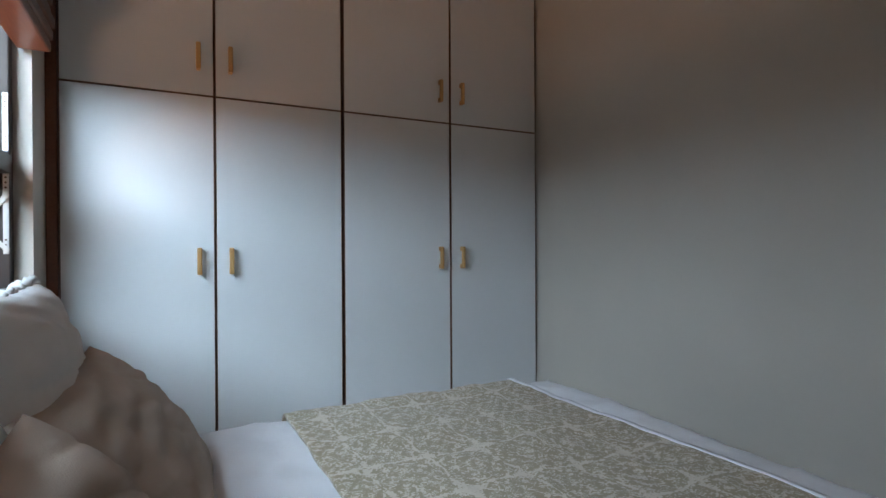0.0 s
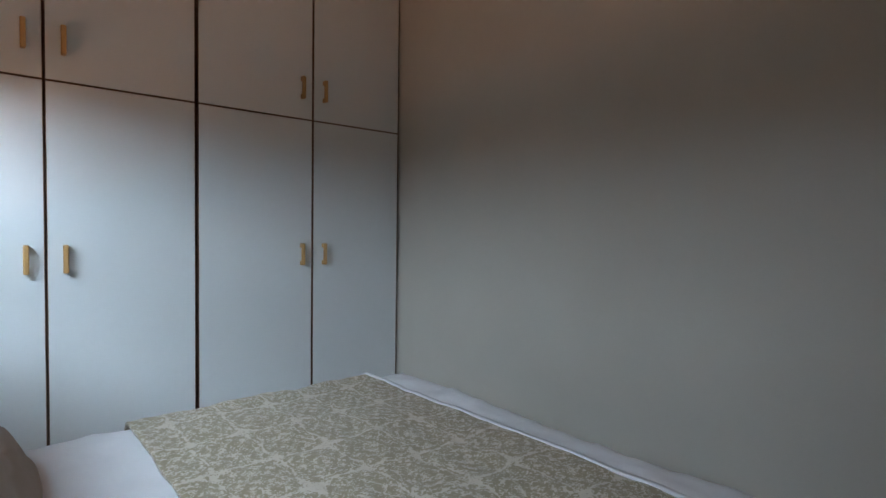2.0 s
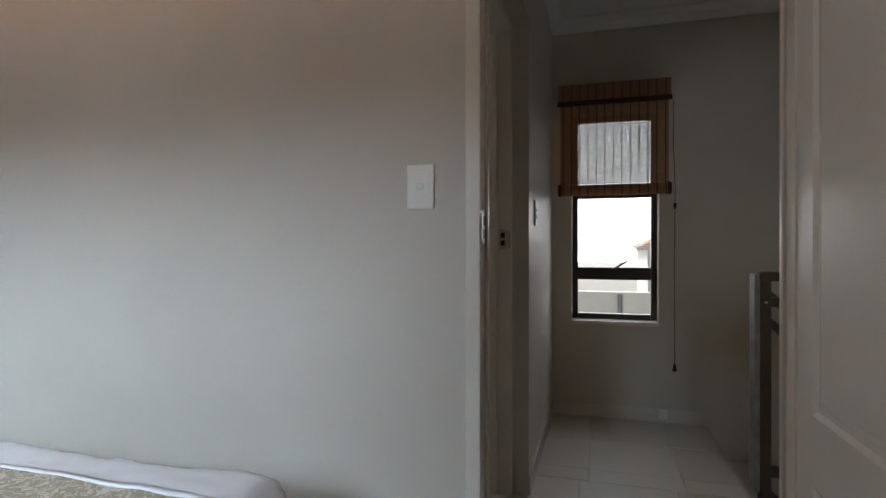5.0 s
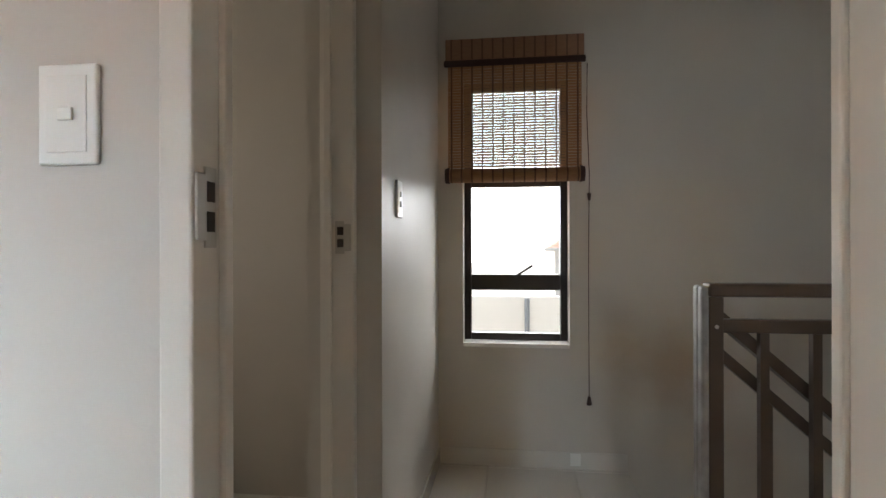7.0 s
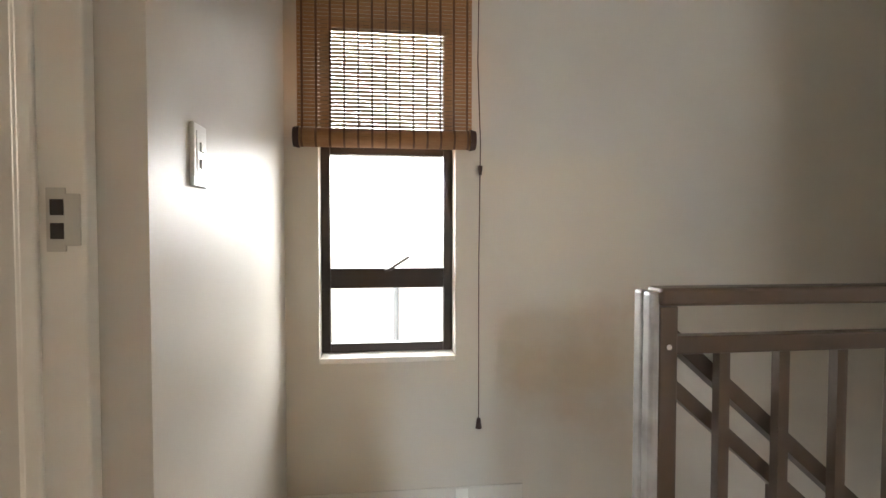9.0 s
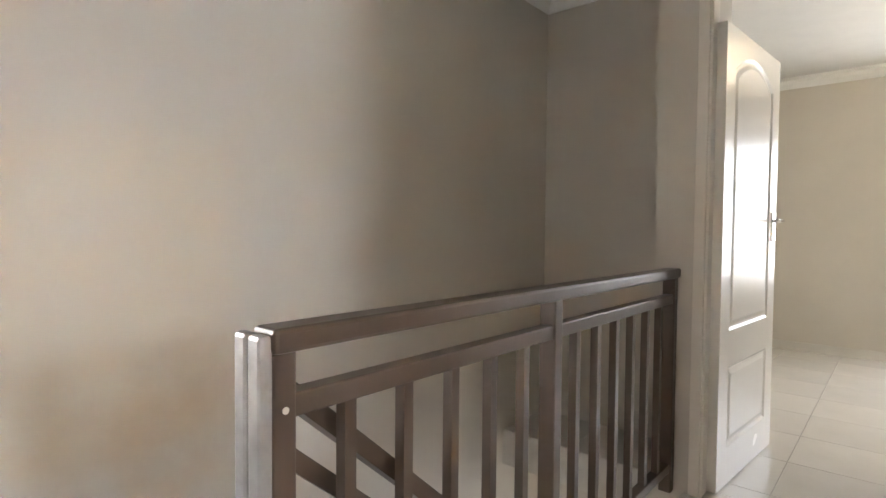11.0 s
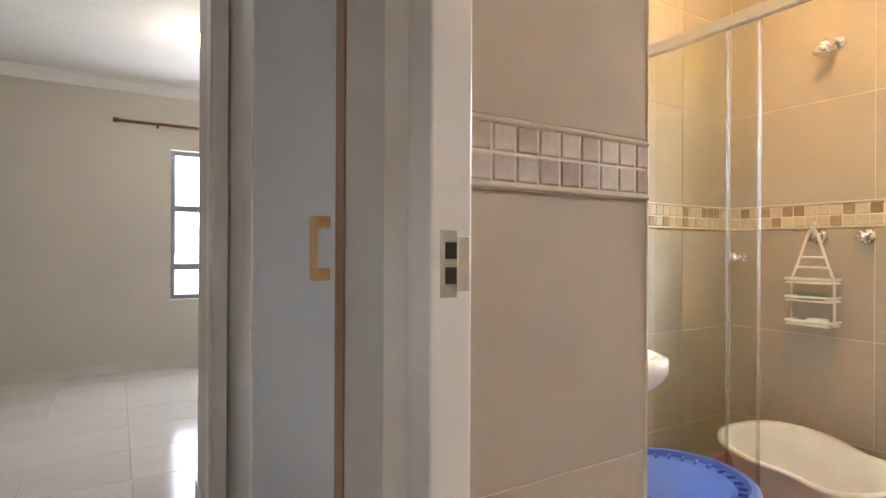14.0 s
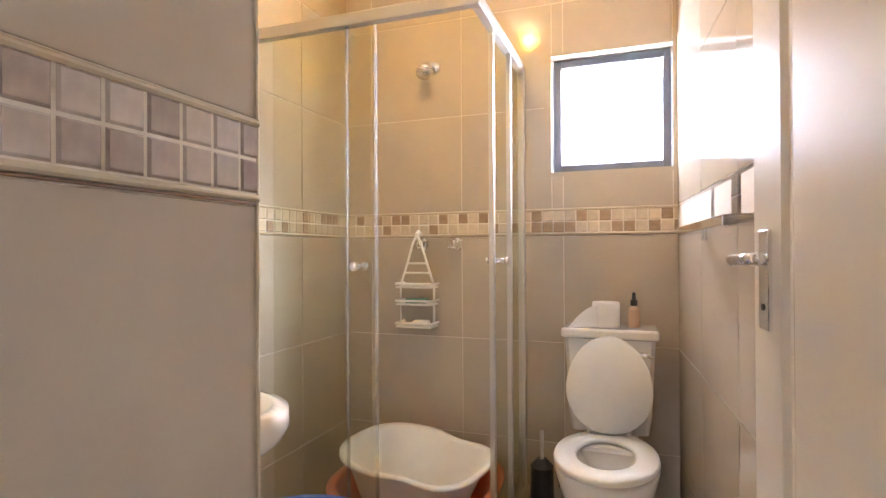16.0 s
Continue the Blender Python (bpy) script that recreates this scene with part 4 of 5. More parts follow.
# linen cupboard on the landing
cup = thing("linen_cupboard", (HW - 0.3, -2.1, 0), "built-in landing cupboard with a white door and brown edging, shut", "cupboard")
part("carcass", boxes((TILEX + 0.13, HW - 0.02, -2.74, TILEY - 0.169, 0, TOP - 0.003)), GAP, cup)
d = part("door", box(HW - 0.018, HW + 0.002, -2.60, TILEY - 0.1675, 0.06, TOP - 0.02, bevel=0.0015), WARDP, cup)
part("edging", box(HW - 0.018, HW + 0.0025, TILEY - 0.167, TILEY - 0.127, 0.06, TOP - 0.02, bevel=0.002), EDGEW, d, "brown wooden edging strip")
bm = box(HW + 0.024, HW + 0.038, -1.993, -1.981, 1.072, 1.184, bevel=0.006)
for z in (1.072, 1.162):
    add_box(bm, HW + 0.002, HW + 0.03, -1.993, -1.981, z, z + 0.022, bevel=0.004)
part("handle", bm, OAK, d, "varnished wooden bow handle")
part("stile", box(HW - 0.018, HW + 0.006, -2.735, -2.604, 0, TOP - 0.003, bevel=0.004), WHITE, cup)
structure("wall_cupboard_end", boxes((2.062, HW, TILEY - 0.124, TILEY + 0.023, 0, TOP)), WALL, "painted pier between cupboard and bathroom doorway", "wall")

# small side room: cupboard face, dark timber and a basket
sc = thing("side_room_wardrobe", (3.95, 0.8, 0), "pale flush wardrobe end with a dark wooden edge", "wardrobe")
part("body", box(3.66, 4.28, 0.24, 1.07, 0.0, TOP - 0.003), WALL, sc)
part("edging", box(3.655, 3.70, 1.071, 1.092, 0.0, TOP - 0.003, bevel=0.002), EDGEW, sc, "brown wooden edge")
td = thing("timber_wardrobe", (4.22, 1.5, 0), "tall red-brown varnished timber wardrobe in the side room", "wardrobe")
part("body", box(4.2, 4.29, 1.095, 1.89, 0.0, 2.42, bevel=0.004), REDWOOD, td)
for z0, z1 in ((0.08, 1.12), (1.16, 2.36)):
    part("door", box(4.185, 4.199, 1.12, 1.86, z0, z1, bevel=0.008), REDWOOD, td)
bk = thing("laundry_basket", (3.5, 1.27, 0), "dark woven laundry basket on the floor", "basket")
ring = 20
for lvl in range(7):
    z, r = 0.04 + lvl * 0.075, 0.15 + 0.012 * lvl
    part("hoop", swept([(3.5 + r * math.cos(2 * math.pi * k / ring), 1.27 + r * math.sin(2 * math.pi * k / ring), z) for k in range(ring)], 0.009, 6, closed=True), BASKET, bk)
for k in range(ring):
    a = 2 * math.pi * k / ring
    part("stake", tube((3.5 + 0.148 * math.cos(a), 1.27 + 0.148 * math.sin(a), 0.0), (3.5 + 0.225 * math.cos(a), 1.27 + 0.225 * math.sin(a), 0.5), 0.008, n=6), BASKET, bk)
part("liner", tube((3.5, 1.27, 0.005), (3.5, 1.27, 0.49), 0.135, 0.205, 20), THREAD, bk)

# ---------------------------------------------------------------- second bedroom
b2w = casement("window_second_bedroom", "aluminium window with bloom painted into its grey-blue frame, bright daylight behind", 'y', FAR2 - 0.13, b2x0, b2x1, b2z0, b2z1, (0.945, 1.50), (1.24,), frame_mat=PALEFR)
rod = thing("curtain_rod", (1.3, FAR2 + 0.08, 2.25), "dark wooden curtain rod over the window", "curtain rod")
part("rod", tube((0.2, FAR2 + 0.08, 2.25), (2.42, FAR2 + 0.08, 2.25), 0.014), DARKWOOD, rod)
for x in (0.2, 2.43):
    part("finial", tube((x - 0.02, FAR2 + 0.08, 2.25), (x + 0.02, FAR2 + 0.08, 2.25), 0.022, 0.018), DARKWOOD, rod)
for x in (0.35, 2.1):
    part("bracket", boxes((x - 0.01, x + 0.01, FAR2, FAR2 + 0.08, 2.225, 2.24)), BRONZE, rod)


def ceiling_lamp(at, label, r=0.10):
    t = thing("ceiling_lamp", at, label, "ceiling light")
    x, y, z = at
    part("base", tube((x, y, z - 0.025), (x, y, z), r * 0.8), PLASTICW, t)
    secs = []
    for i in range(9):
        a = math.pi / 2 * i / 8
        rr = max(0.004, r * math.cos(a))
        secs.append([(x + rr * math.cos(2 * math.pi * k / 24), y + rr * math.sin(2 * math.pi * k / 24), z - 0.025 - r * 0.75 * math.sin(a)) for k in range(24)])
    s = part("glass_shade", lofted(secs), GLOW, t, "glowing white glass shade", True)
    s.visible_shadow = False
    return t


ceiling_lamp((1.88, -5.2, TOP2), "round white glass ceiling lamp, switched on")
# ---------------------------------------------------------------- bathroom tiles
structure("wall_bathroom_far", boxes((BATHX - 0.2, BATHX - 0.002, -2.8, -1.66, 0, TOP), (BATHX - 0.2, BATHX - 0.002, -1.66, -1.12, 0, 1.505), (BATHX - 0.2, BATHX - 0.002, -1.66, -1.12, 2.035, TOP), (BATHX - 0.2, BATHX - 0.002, -1.12, -0.98, 0, TOP)),
          TGROUT, "beige tiled bathroom wall with the window", "wall")
RWY = -0.967                      # the wall runs slightly out of square
structure("wall_bathroom_right", prism([(BATHX - 0.002, BATHY + 0.002), (TW, RWY + 0.002), (TW, -0.90), (BATHX - 0.002, -0.90)], 'z', 0, TOP), TGROUT, "beige tiled bathroom wall", "wall")
structure("wall_bathroom_shower", box(BATHX - 0.002, TILEX + 0.2, -2.85, SHY - 0.002, 0, TOP), TGROUT, "beige tiled wall of the shower", "wall")
structure("wall_bathroom_partition", boxes((TILEX + 0.002, 2.0, TILEY - 0.11, TILEY - 0.002, 0, TOP), (TILEX + 0.002, TILEX + 0.11, SHY - 0.1, TILEY - 0.11, 0, TOP)),
          TGROUT, "beige tiled partition beside the doorway", "wall")
ROWS_Z = [(0.0, 0.30), (0.30, 0.747), (0.747, 1.222), (1.345, 1.80), (1.80, 2.265), (2.265, TOP)]
BAND0, BAND1 = 1.227, 1.345
piece_cache = {}


def slab(kind, w, h, t, mat, edge):
    key = (kind, round(w, 4), round(h, 4))
    if key not in piece_cache:
        bm = lofted([[(0, 0, 0), (w, 0, 0), (w, h, 0), (0, h, 0)], [(0, 0, t - edge), (w, 0, t - edge), (w, h, t - edge), (0, h, t - edge)],
                     [(edge, edge, t), (w - edge, edge, t), (w - edge, h - edge, t), (edge, h - edge, t)]])
        me = bpy.data.meshes.new(kind)
        bm.to_mesh(me)
        bm.free()
        me.materials.append(mat)
        piece_cache[key] = me
    return piece_cache[key]


def tile_face(wall_name, origin, u_dir, length, first, hole=None, rows=ROWS_Z):
    """Lays tiles, a two-row mosaic band and its strips on a wall. u_dir runs along the wall, with the room on the side u x z."""
    host = bpy.data.objects[wall_name]
    o, u, z = Vector(origin), Vector(u_dir), Vector((0, 0, 1))
    nrm = u.cross(z)
    rot = Matrix((u, z, nrm)).transposed().to_4x4()

    def put(name, mesh, a, h):
        ob = new(name, mesh)
        ob.matrix_world = Matrix.Translation(o + u * a + z * h - nrm * 0.002) @ rot
        ob.parent = host
    g = 0.0015
    cuts = [0.0]
    a = first
    while a < length - 0.01:
        if a > 0.01:
            cuts.append(a)
        a += 0.475
    cuts.append(length)
    for z0, z1 in rows:
        for a, b in zip(cuts, cuts[1:]):
            pieces = [(a, b, z0, z1)]
            if hole:
                ha, hb, hz0, hz1 = hole
                nxt = []
                for (pa, pb, pz, pt) in pieces:
                    if pb <= ha or pa >= hb or pt <= hz0 or pz >= hz1:
                        nxt.append((pa, pb, pz, pt))
                        continue
                    if pa < ha:
                        nxt.append((pa, ha, pz, pt))
                    if pb > hb:
                        nxt.append((hb, pb, pz, pt))
                    ma, mb = max(pa, ha), min(pb, hb)
                    if pz < hz0:
                        nxt.append((ma, mb, pz, hz0))
                    if pt > hz1:
                        nxt.append((ma, mb, hz1, pt))
                pieces = nxt
            for pa, pb, pz, pt in pieces:
                if pb - pa > 0.012 and pt - pz > 0.012:
                    put("wall_tile", slab("wall_tile", pb - pa - 2 * g, pt - pz - 2 * g, 0.002, TILEW, 0.001), pa + g, pz + g)
    for h in (BAND0, BAND1 - 0.011):
        put("listello", slab("listello", length, 0.010, 0.0085, LISTEL, 0.0035), 0, h)
    put("joint_line", slab("joint_line", length, 0.0035, 0.0045, LINE, 0.0008), 0, BAND0 - 0.0045)
    put("band_grout", slab("band_grout", length, BAND1 - BAND0, 0.0032, TGROUT, 0.0005), 0, BAND0)
    rnd = random.Random(len(wall_name))
    k, a = 0, 0.002
    while a < length - 0.012:
        w = min(0.0475, length - a - 0.002)
        for row, h in ((0, BAND0 + 0.0115), (1, BAND0 + 0.0608)):
            dark = rnd.random() < 0.38
            near = "partition" in wall_name
            light_mat, dark_mat = (MOSA, MOSB) if near else (CREAMA, CREAMB)
            put("mosaic_tile", slab(("mosaic_dark" if dark else "mosaic_light") + ("_stone" if near else "_cream"), w, 0.0472, 0.0062, dark_mat if dark else light_mat, 0.0042), a, h)
        a += 0.0497
        k += 1


tile_face("wall_bathroom_far", (BATHX, SHY, 0), (0, 1, 0), BATHY - SHY, 0.14, hole=(-1.66 - SHY + 0.02, -1.12 - SHY - 0.02, 1.505, 2.035))
rl = math.hypot(TW - BATHX, BATHY - RWY)
tile_face("wall_bathroom_right", (TW, RWY, 0), ((BATHX - TW) / rl, (BATHY - RWY) / rl, 0), rl, 0.33)
tile_face("wall_bathroom_shower", (TILEX, SHY, 0), (-1, 0, 0), TILEX - BATHX, 0.443)
tile_face("wall_bathroom_partition", (2.0, TILEY, 0), (-1, 0, 0), 2.0 - TILEX, 0.6, rows=[(0.0, 0.25), (0.25, 0.728), (0.728, 1.222), *ROWS_Z[3:]])
structure("trim_tile_corner", box(TILEX - 0.003, TILEX + 0.006, TILEY - 0.006, TILEY + 0.003, 0, TOP, bevel=0.004), LISTEL, "pale plastic tile corner trim", "trim")
tiled_floor("floor_bathroom", "beige ceramic tiles on the bathroom floor", BATHX, HW - 0.082, SHY, BATHY, 0.33, mat=SHOWERF)

casement("window_bathroom", "small bronze window with frosted glass, bloom painted into its blue-grey frame", 'x', BATHX - 0.10, -1.638, -1.142, 1.512, 2.022, (), (), pane=FROST, thick=0.04, member=0.034, frame_mat=BLUEFR)
structure("window_sill_bathroom", boxes((BATHX - 0.14, BATHX + 0.001, -1.66, -1.12, 1.49, 1.507), (BATHX - 0.14, BATHX + 0.001, -1.66, -1.12, 2.026, 2.04), (BATHX - 0.14, BATHX + 0.001, -1.672, -1.642, 1.507, 2.026), (BATHX - 0.14, BATHX + 0.001, -1.138, -1.11, 1.507, 2.026)), TILEW, "tiled window reveal", "window sill")

# ---------------------------------------------------------------- shower
SX, SYF, SZ = 0.46, -1.775, 1.96
sh = thing("shower_enclosure", (0.1, -2.2, 0), "corner shower enclosure with clear sliding glass doors and silver rails", "shower")
part("top_rail", box(SX - 0.02, SX + 0.015, SHY, SYF + 0.015, SZ, SZ + 0.045, bevel=0.004), PROFILE, sh)
part("top_rail", box(BATHX, SX - 0.0205, SYF - 0.02, SYF + 0.015, SZ, SZ + 0.045, bevel=0.004), PROFILE, sh)
part("sill", box(SX - 0.05, SX + 0.05, SHY, SYF + 0.05, 0, 0.10, bevel=0.006), SHOWERF, sh, "low tiled shower kerb")
part("sill", box(BATHX, SX - 0.051, SYF - 0.05, SYF + 0.05, 0, 0.10, bevel=0.006), SHOWERF, sh, "low tiled shower kerb")
part("wall_profile", box(SX - 0.015, SX + 0.015, SHY, SHY + 0.025, 0.10, SZ, bevel=0.003), PROFILE, sh)
part("wall_profile", box(BATHX, BATHX + 0.025, SYF - 0.015, SYF + 0.015, 0.10, SZ, bevel=0.003), PROFILE, sh)
for name, x0, x1, y0, y1 in (("fixed_pane", SX + 0.001, SX + 0.007, SHY + 0.02, -2.257), ("sliding_pane", SX - 0.014, SX - 0.008, SHY + 0.10, -2.15)):
    p = part(name, box(x0, x1, y0, y1, 0.105, SZ - 0.001), SHOWERG, sh)
    p.visible_shadow = False
    part("edge_seal", box(x0 - 0.003, x1 + 0.003, y1, y1 + 0.008, 0.105, SZ - 0.001), SEAL, p, "milky edge seal")
for name, y0, y1, x0, x1 in (("fixed_pane", SYF + 0.001, SYF + 0.007, BATHX + 0.02, -0.01), ("sliding_pane", SYF - 0.014, SYF - 0.008, BATHX + 0.06, 0.21)):
    p = part(name, box(x0, x1, y0, y1, 0.105, SZ - 0.001), SHOWERG, sh)
    p.visible_shadow = False
    part("edge_seal", box(x1, x1 + 0.024, y0 - 0.006, y1 + 0.006, 0.105, SZ - 0.001), PROFILE, p, "silver edge profile")
for c, way in (((SX - 0.011, -2.21, 1.105), (1, 0, 0)), ((0.185, SYF - 0.011, 1.12), (0, 1, 0))):
    c, way = Vector(c), Vector(way)
    bm = tube(c - way * 0.03, c + way * 0.045, 0.010, n=14)
    add_tube(bm, c + way * 0.042, c + way * 0.052, 0.016, n=16)
    add_tube(bm, c - way * 0.032, c - way * 0.026, 0.016, n=16)
    part("knob", bm, CHROME, sh, "chrome door knob", True)

head = thing("overhead_shower", (BATHX, -2.20, 2.03), "chrome shower rose on a short wall arm", "shower head")
bm = tube((BATHX, -2.20, 2.04), (BATHX + 0.012, -2.20, 2.04), 0.03)
add_tube(bm, (BATHX + 0.01, -2.20, 2.04), (BATHX + 0.09, -2.205, 2.03), 0.010)
part("arm", bm, CHROME, head, smooth=True)
bm = tube((BATHX + 0.085, -2.205, 2.035), (BATHX + 0.12, -2.21, 1.985), 0.016, 0.034)
add_tube(bm, (BATHX + 0.12, -2.21, 1.985), (BATHX + 0.127, -2.211, 1.975), 0.036, 0.034)
part("rose", bm, CHROME, head, smooth=True)
for y in (-2.09, -2.265):
    tp = thing("shower_tap", (BATHX, y, 1.19), "chrome shower tap on the tiled wall", "tap", "shower taps")
    bm = tube((BATHX, y, 1.19), (BATHX + 0.008, y, 1.19), 0.032)
    add_tube(bm, (BATHX + 0.008, y, 1.19), (BATHX + 0.04, y, 1.19), 0.014)
    part("body", bm, CHROME, tp, smooth=True)
    bm = tube((BATHX + 0.038, y, 1.19), (BATHX + 0.062, y, 1.19), 0.024, 0.02, n=10)
    for k in range(4):
        a = math.pi / 2 * k + 0.5
        add_tube(bm, (BATHX + 0.05, y, 1.19), (BATHX + 0.05, y + 0.032 * math.cos(a), 1.19 + 0.032 * math.sin(a)), 0.007, n=8)
    part("knob", bm, CHROME, tp, smooth=True)

# hanging caddy
rk = thing("shower_caddy", (BATHX + 0.07, -2.265, 1.2), "white plastic shower caddy hung from a tap", "caddy")
cx, cyy = BATHX + 0.075, -2.265
part("frame", swept([(cx, cyy, 1.235), (cx, cyy - 0.02, 1.20), (cx, cyy - 0.05, 1.10), (cx, cyy - 0.085, 1.00), (cx, cyy - 0.085, 0.80)], 0.006), PLASTICW, rk)
part("frame", swept([(cx, cyy, 1.235), (cx, cyy + 0.02, 1.20), (cx, cyy + 0.05, 1.10), (cx, cyy + 0.085, 1.00), (cx, cyy + 0.085, 0.80)], 0.006), PLASTICW, rk)
part("hook", swept([(cx - 0.04, cyy, 1.235), (cx - 0.02, cyy, 1.25), (cx, cyy, 1.235)], 0.011), PLASTICW, rk)
for z, w in ((1.10, 0.05), (1.055, 0.066)):
    part("bar", tube((cx, cyy - w, z), (cx, cyy + w, z), 0.005, n=8), PLASTICW, rk)
for z in (0.985, 0.905, 0.80):
    w = 0.088
    part("shelf", boxes((cx - 0.05, cx + 0.05, cyy - w, cyy + w, z, z + 0.008)), PLASTICW, rk)
    part("rim", swept([(cx - 0.05, cyy - w, z + 0.02), (cx + 0.05, cyy - w, z + 0.02), (cx + 0.05, cyy + w, z + 0.02), (cx - 0.05, cyy + w, z + 0.02)], 0.006, 8), PLASTICW, rk)
sp = thing("soap_bar", (cx, cyy + 0.02, 0.808), "white oval bar of soap on the caddy", "soap")
part("bar", box(cx - 0.025, cx + 0.025, cyy - 0.02, cyy + 0.06, 0.809, 0.832, bevel=0.010), PLASTICW, sp, smooth=True)
gp = thing("scrub_pad", (cx, cyy - 0.01, 0.913), "green scouring pad on the caddy", "sponge")
part("pad", box(cx - 0.03, cx + 0.03, cyy - 0.05, cyy + 0.05, 0.9135, 0.934, bevel=0.004), GREENP, gp)


def tub(name, label, at, a, b, h, mat, taper=0.72, waist=0.0, turn=0, rim=0.03, wavy=0.0, lean=0):
    """An open basin: long half axis a, short b, height h."""
    t = thing(name, at, label, "basin")
    t.rotation_euler = (radians(lean), 0, radians(turn))
    n = 48

    def ring(s, z, k=0.0):
        pts = []
        for i in range(n):
            q = 2 * math.pi * i / n
            c, d = math.cos(q), math.sin(q)
            r = 1.0 / (abs(c) ** 2.8 + abs(d) ** 2.8) ** (1 / 2.8)
            pin = 1 - waist * math.exp(-((d + 0.25) / 0.30) ** 2)
            lift = wavy * (d * 0.5 + 0.5) ** 2 * max(0.0, z / h - 0.4)
            pts.append(((a * s * pin + k) * r * c, (b * s + k) * r * d, z + lift))
        return pts
    secs = [ring(taper, 0), ring(taper + (1 - taper) * 0.5, h * 0.5), ring(0.98, h - 0.012), ring(1.0, h - 0.014, rim), ring(1.0, h, rim), ring(1.0, h, 0.0),
            ring(0.965, h - 0.012), ring(taper + (1 - taper) * 0.47, h * 0.5, -0.006), ring(taper, 0.008, -0.008)]
    p = part("shell", lofted(secs), mat, None, smooth=True)
    p.parent = t
    return t


tub("orange_basin", "large round orange plastic basin on the shower floor", (0.12, -2.13, 0.0), 0.30, 0.31, 0.24, ORANGE, 0.72)
tub("baby_bath", "white plastic baby bath set on an orange basin", (0.14, -2.13, 0.14), 0.255, 0.272, 0.20, PLASTICW, 0.70, waist=0.16, turn=172, wavy=0.05, rim=0.02, lean=3)

# basin on the partition, bin with a blue lid
bs = thing("wash_basin", (TILEX, -2.12, 0.84), "white porcelain wall basin on the tiled partition", "wash basin")
n = 40


def basin_ring(s, z):
    pts = []
    for i in range(n):
        q = 2 * math.pi * i / n
        pts.append((TILEX + min(-0.14 + 0.135 * s * math.cos(q), -0.001), -2.10 + 0.23 * s * math.sin(q), z + 0.03))
    return pts


part("bowl", lofted([basin_ring(0.45, 0.70), basin_ring(0.78, 0.755), basin_ring(0.97, 0.79), basin_ring(1.03, 0.815), basin_ring(1.02, 0.845), basin_ring(0.88, 0.848), basin_ring(0.7, 0.79), basin_ring(0.3, 0.75)]), PORCELAIN, bs, smooth=True)
part("pedestal", tube((TILEX - 0.10, -2.10, 0.0), (TILEX - 0.11, -2.10, 0.74), 0.08, 0.065, 24), PORCELAIN, bs, smooth=True)
part("tap", swept([(TILEX - 0.03, -2.10, 0.872), (TILEX - 0.03, -2.10, 0.95), (TILEX - 0.08, -2.10, 0.97), (TILEX - 0.11, -2.10, 0.95)], 0.010), CHROME, bs, "chrome tap", True)

bn = thing("storage_bucket", (1.12, -2.02, 0), "round plastic bucket with a blue lid on the floor", "bucket")
bx, byy = 1.10, -2.03
part("bucket", tube((bx, byy, 0), (bx, byy, 0.468), 0.165, 0.195, 32), PLASTICW, bn, smooth=False)
secs = []
for r, z in ((0.205, 0.463), (0.215, 0.468), (0.215, 0.500), (0.205, 0.506), (0.192, 0.506), (0.186, 0.490), (0.160, 0.488), (0.150, 0.494), (0.004, 0.494)):
    secs.append([(bx + r * math.cos(2 * math.pi * k / 40), byy + r * math.sin(2 * math.pi * k / 40), z) for k in range(40)])
lid = part("lid", lofted(secs), BLUEP, bn, "blue plastic snap-on lid")
for k in range(28):
    a = 2 * math.pi * k / 28
    m = Matrix.Translation((bx + 0.173 * math.cos(a), byy + 0.173 * math.sin(a), 0.493)) @ Matrix.Rotation(a, 4, 'Z')
    part("lid_rib", box(-0.011, 0.011, -0.003, 0.003, -0.004, 0.005, m=m), BLUEP, lid)

# toilet
TY = -1.392
wc = thing("toilet", (0.1, TY, 0), "white close-coupled toilet with its seat lid up", "toilet")


def oval(cx0, rx, ry, z, n=36, back=None):
    pts = []
    for i in range(n):
        q = 2 * math.pi * i / n
        x = cx0 + rx * math.cos(q)
        if back is not None:
            x = max(x, back)
        pts.append((x, TY + ry * math.sin(q), z))
    return pts


cis = [(BATHX + 0.002, -0.165), (BATHX + 0.002, 0.165), (BATHX + 0.155, 0.165), (BATHX + 0.175, 0.15), (BATHX + 0.175, -0.15), (BATHX + 0.155, -0.165)]


def cis_ring(z, s):
    return [(BATHX + 0.002 + (x - BATHX - 0.002) * s, TY + y * s, z) for x, y in cis]


part("cistern", lofted([cis_ring(0.42, 0.90), cis_ring(0.5, 0.97), cis_ring(0.80, 1.06)]), PORCELAIN, wc)
part("cistern_lid", box(BATHX + 0.002, BATHX + 0.198, TY - 0.188, TY + 0.188, 0.802, 0.842, bevel=0.010), PORCELAIN, wc, "white cistern lid")
part("flush_lever", swept([(BATHX + 0.186, TY + 0.12, 0.75), (BATHX + 0.205, TY + 0.12, 0.75), (BATHX + 0.208, TY + 0.165, 0.742)], 0.008), CHROME, wc, "chrome flush lever", True)
BC = 0.16
part("pan", lofted([oval(BC - 0.06, 0.19, 0.10, 0.0), oval(BC - 0.06, 0.18, 0.095, 0.10), oval(BC - 0.02, 0.19, 0.12, 0.22), oval(BC, 0.22, 0.165, 0.33), oval(BC, 0.235, 0.180, 0.395),
                   oval(BC, 0.235, 0.180, 0.412), oval(BC, 0.19, 0.135, 0.412), oval(BC, 0.17, 0.115, 0.36), oval(BC - 0.03, 0.08, 0.06, 0.24)]), PORCELAIN, wc, smooth=True)
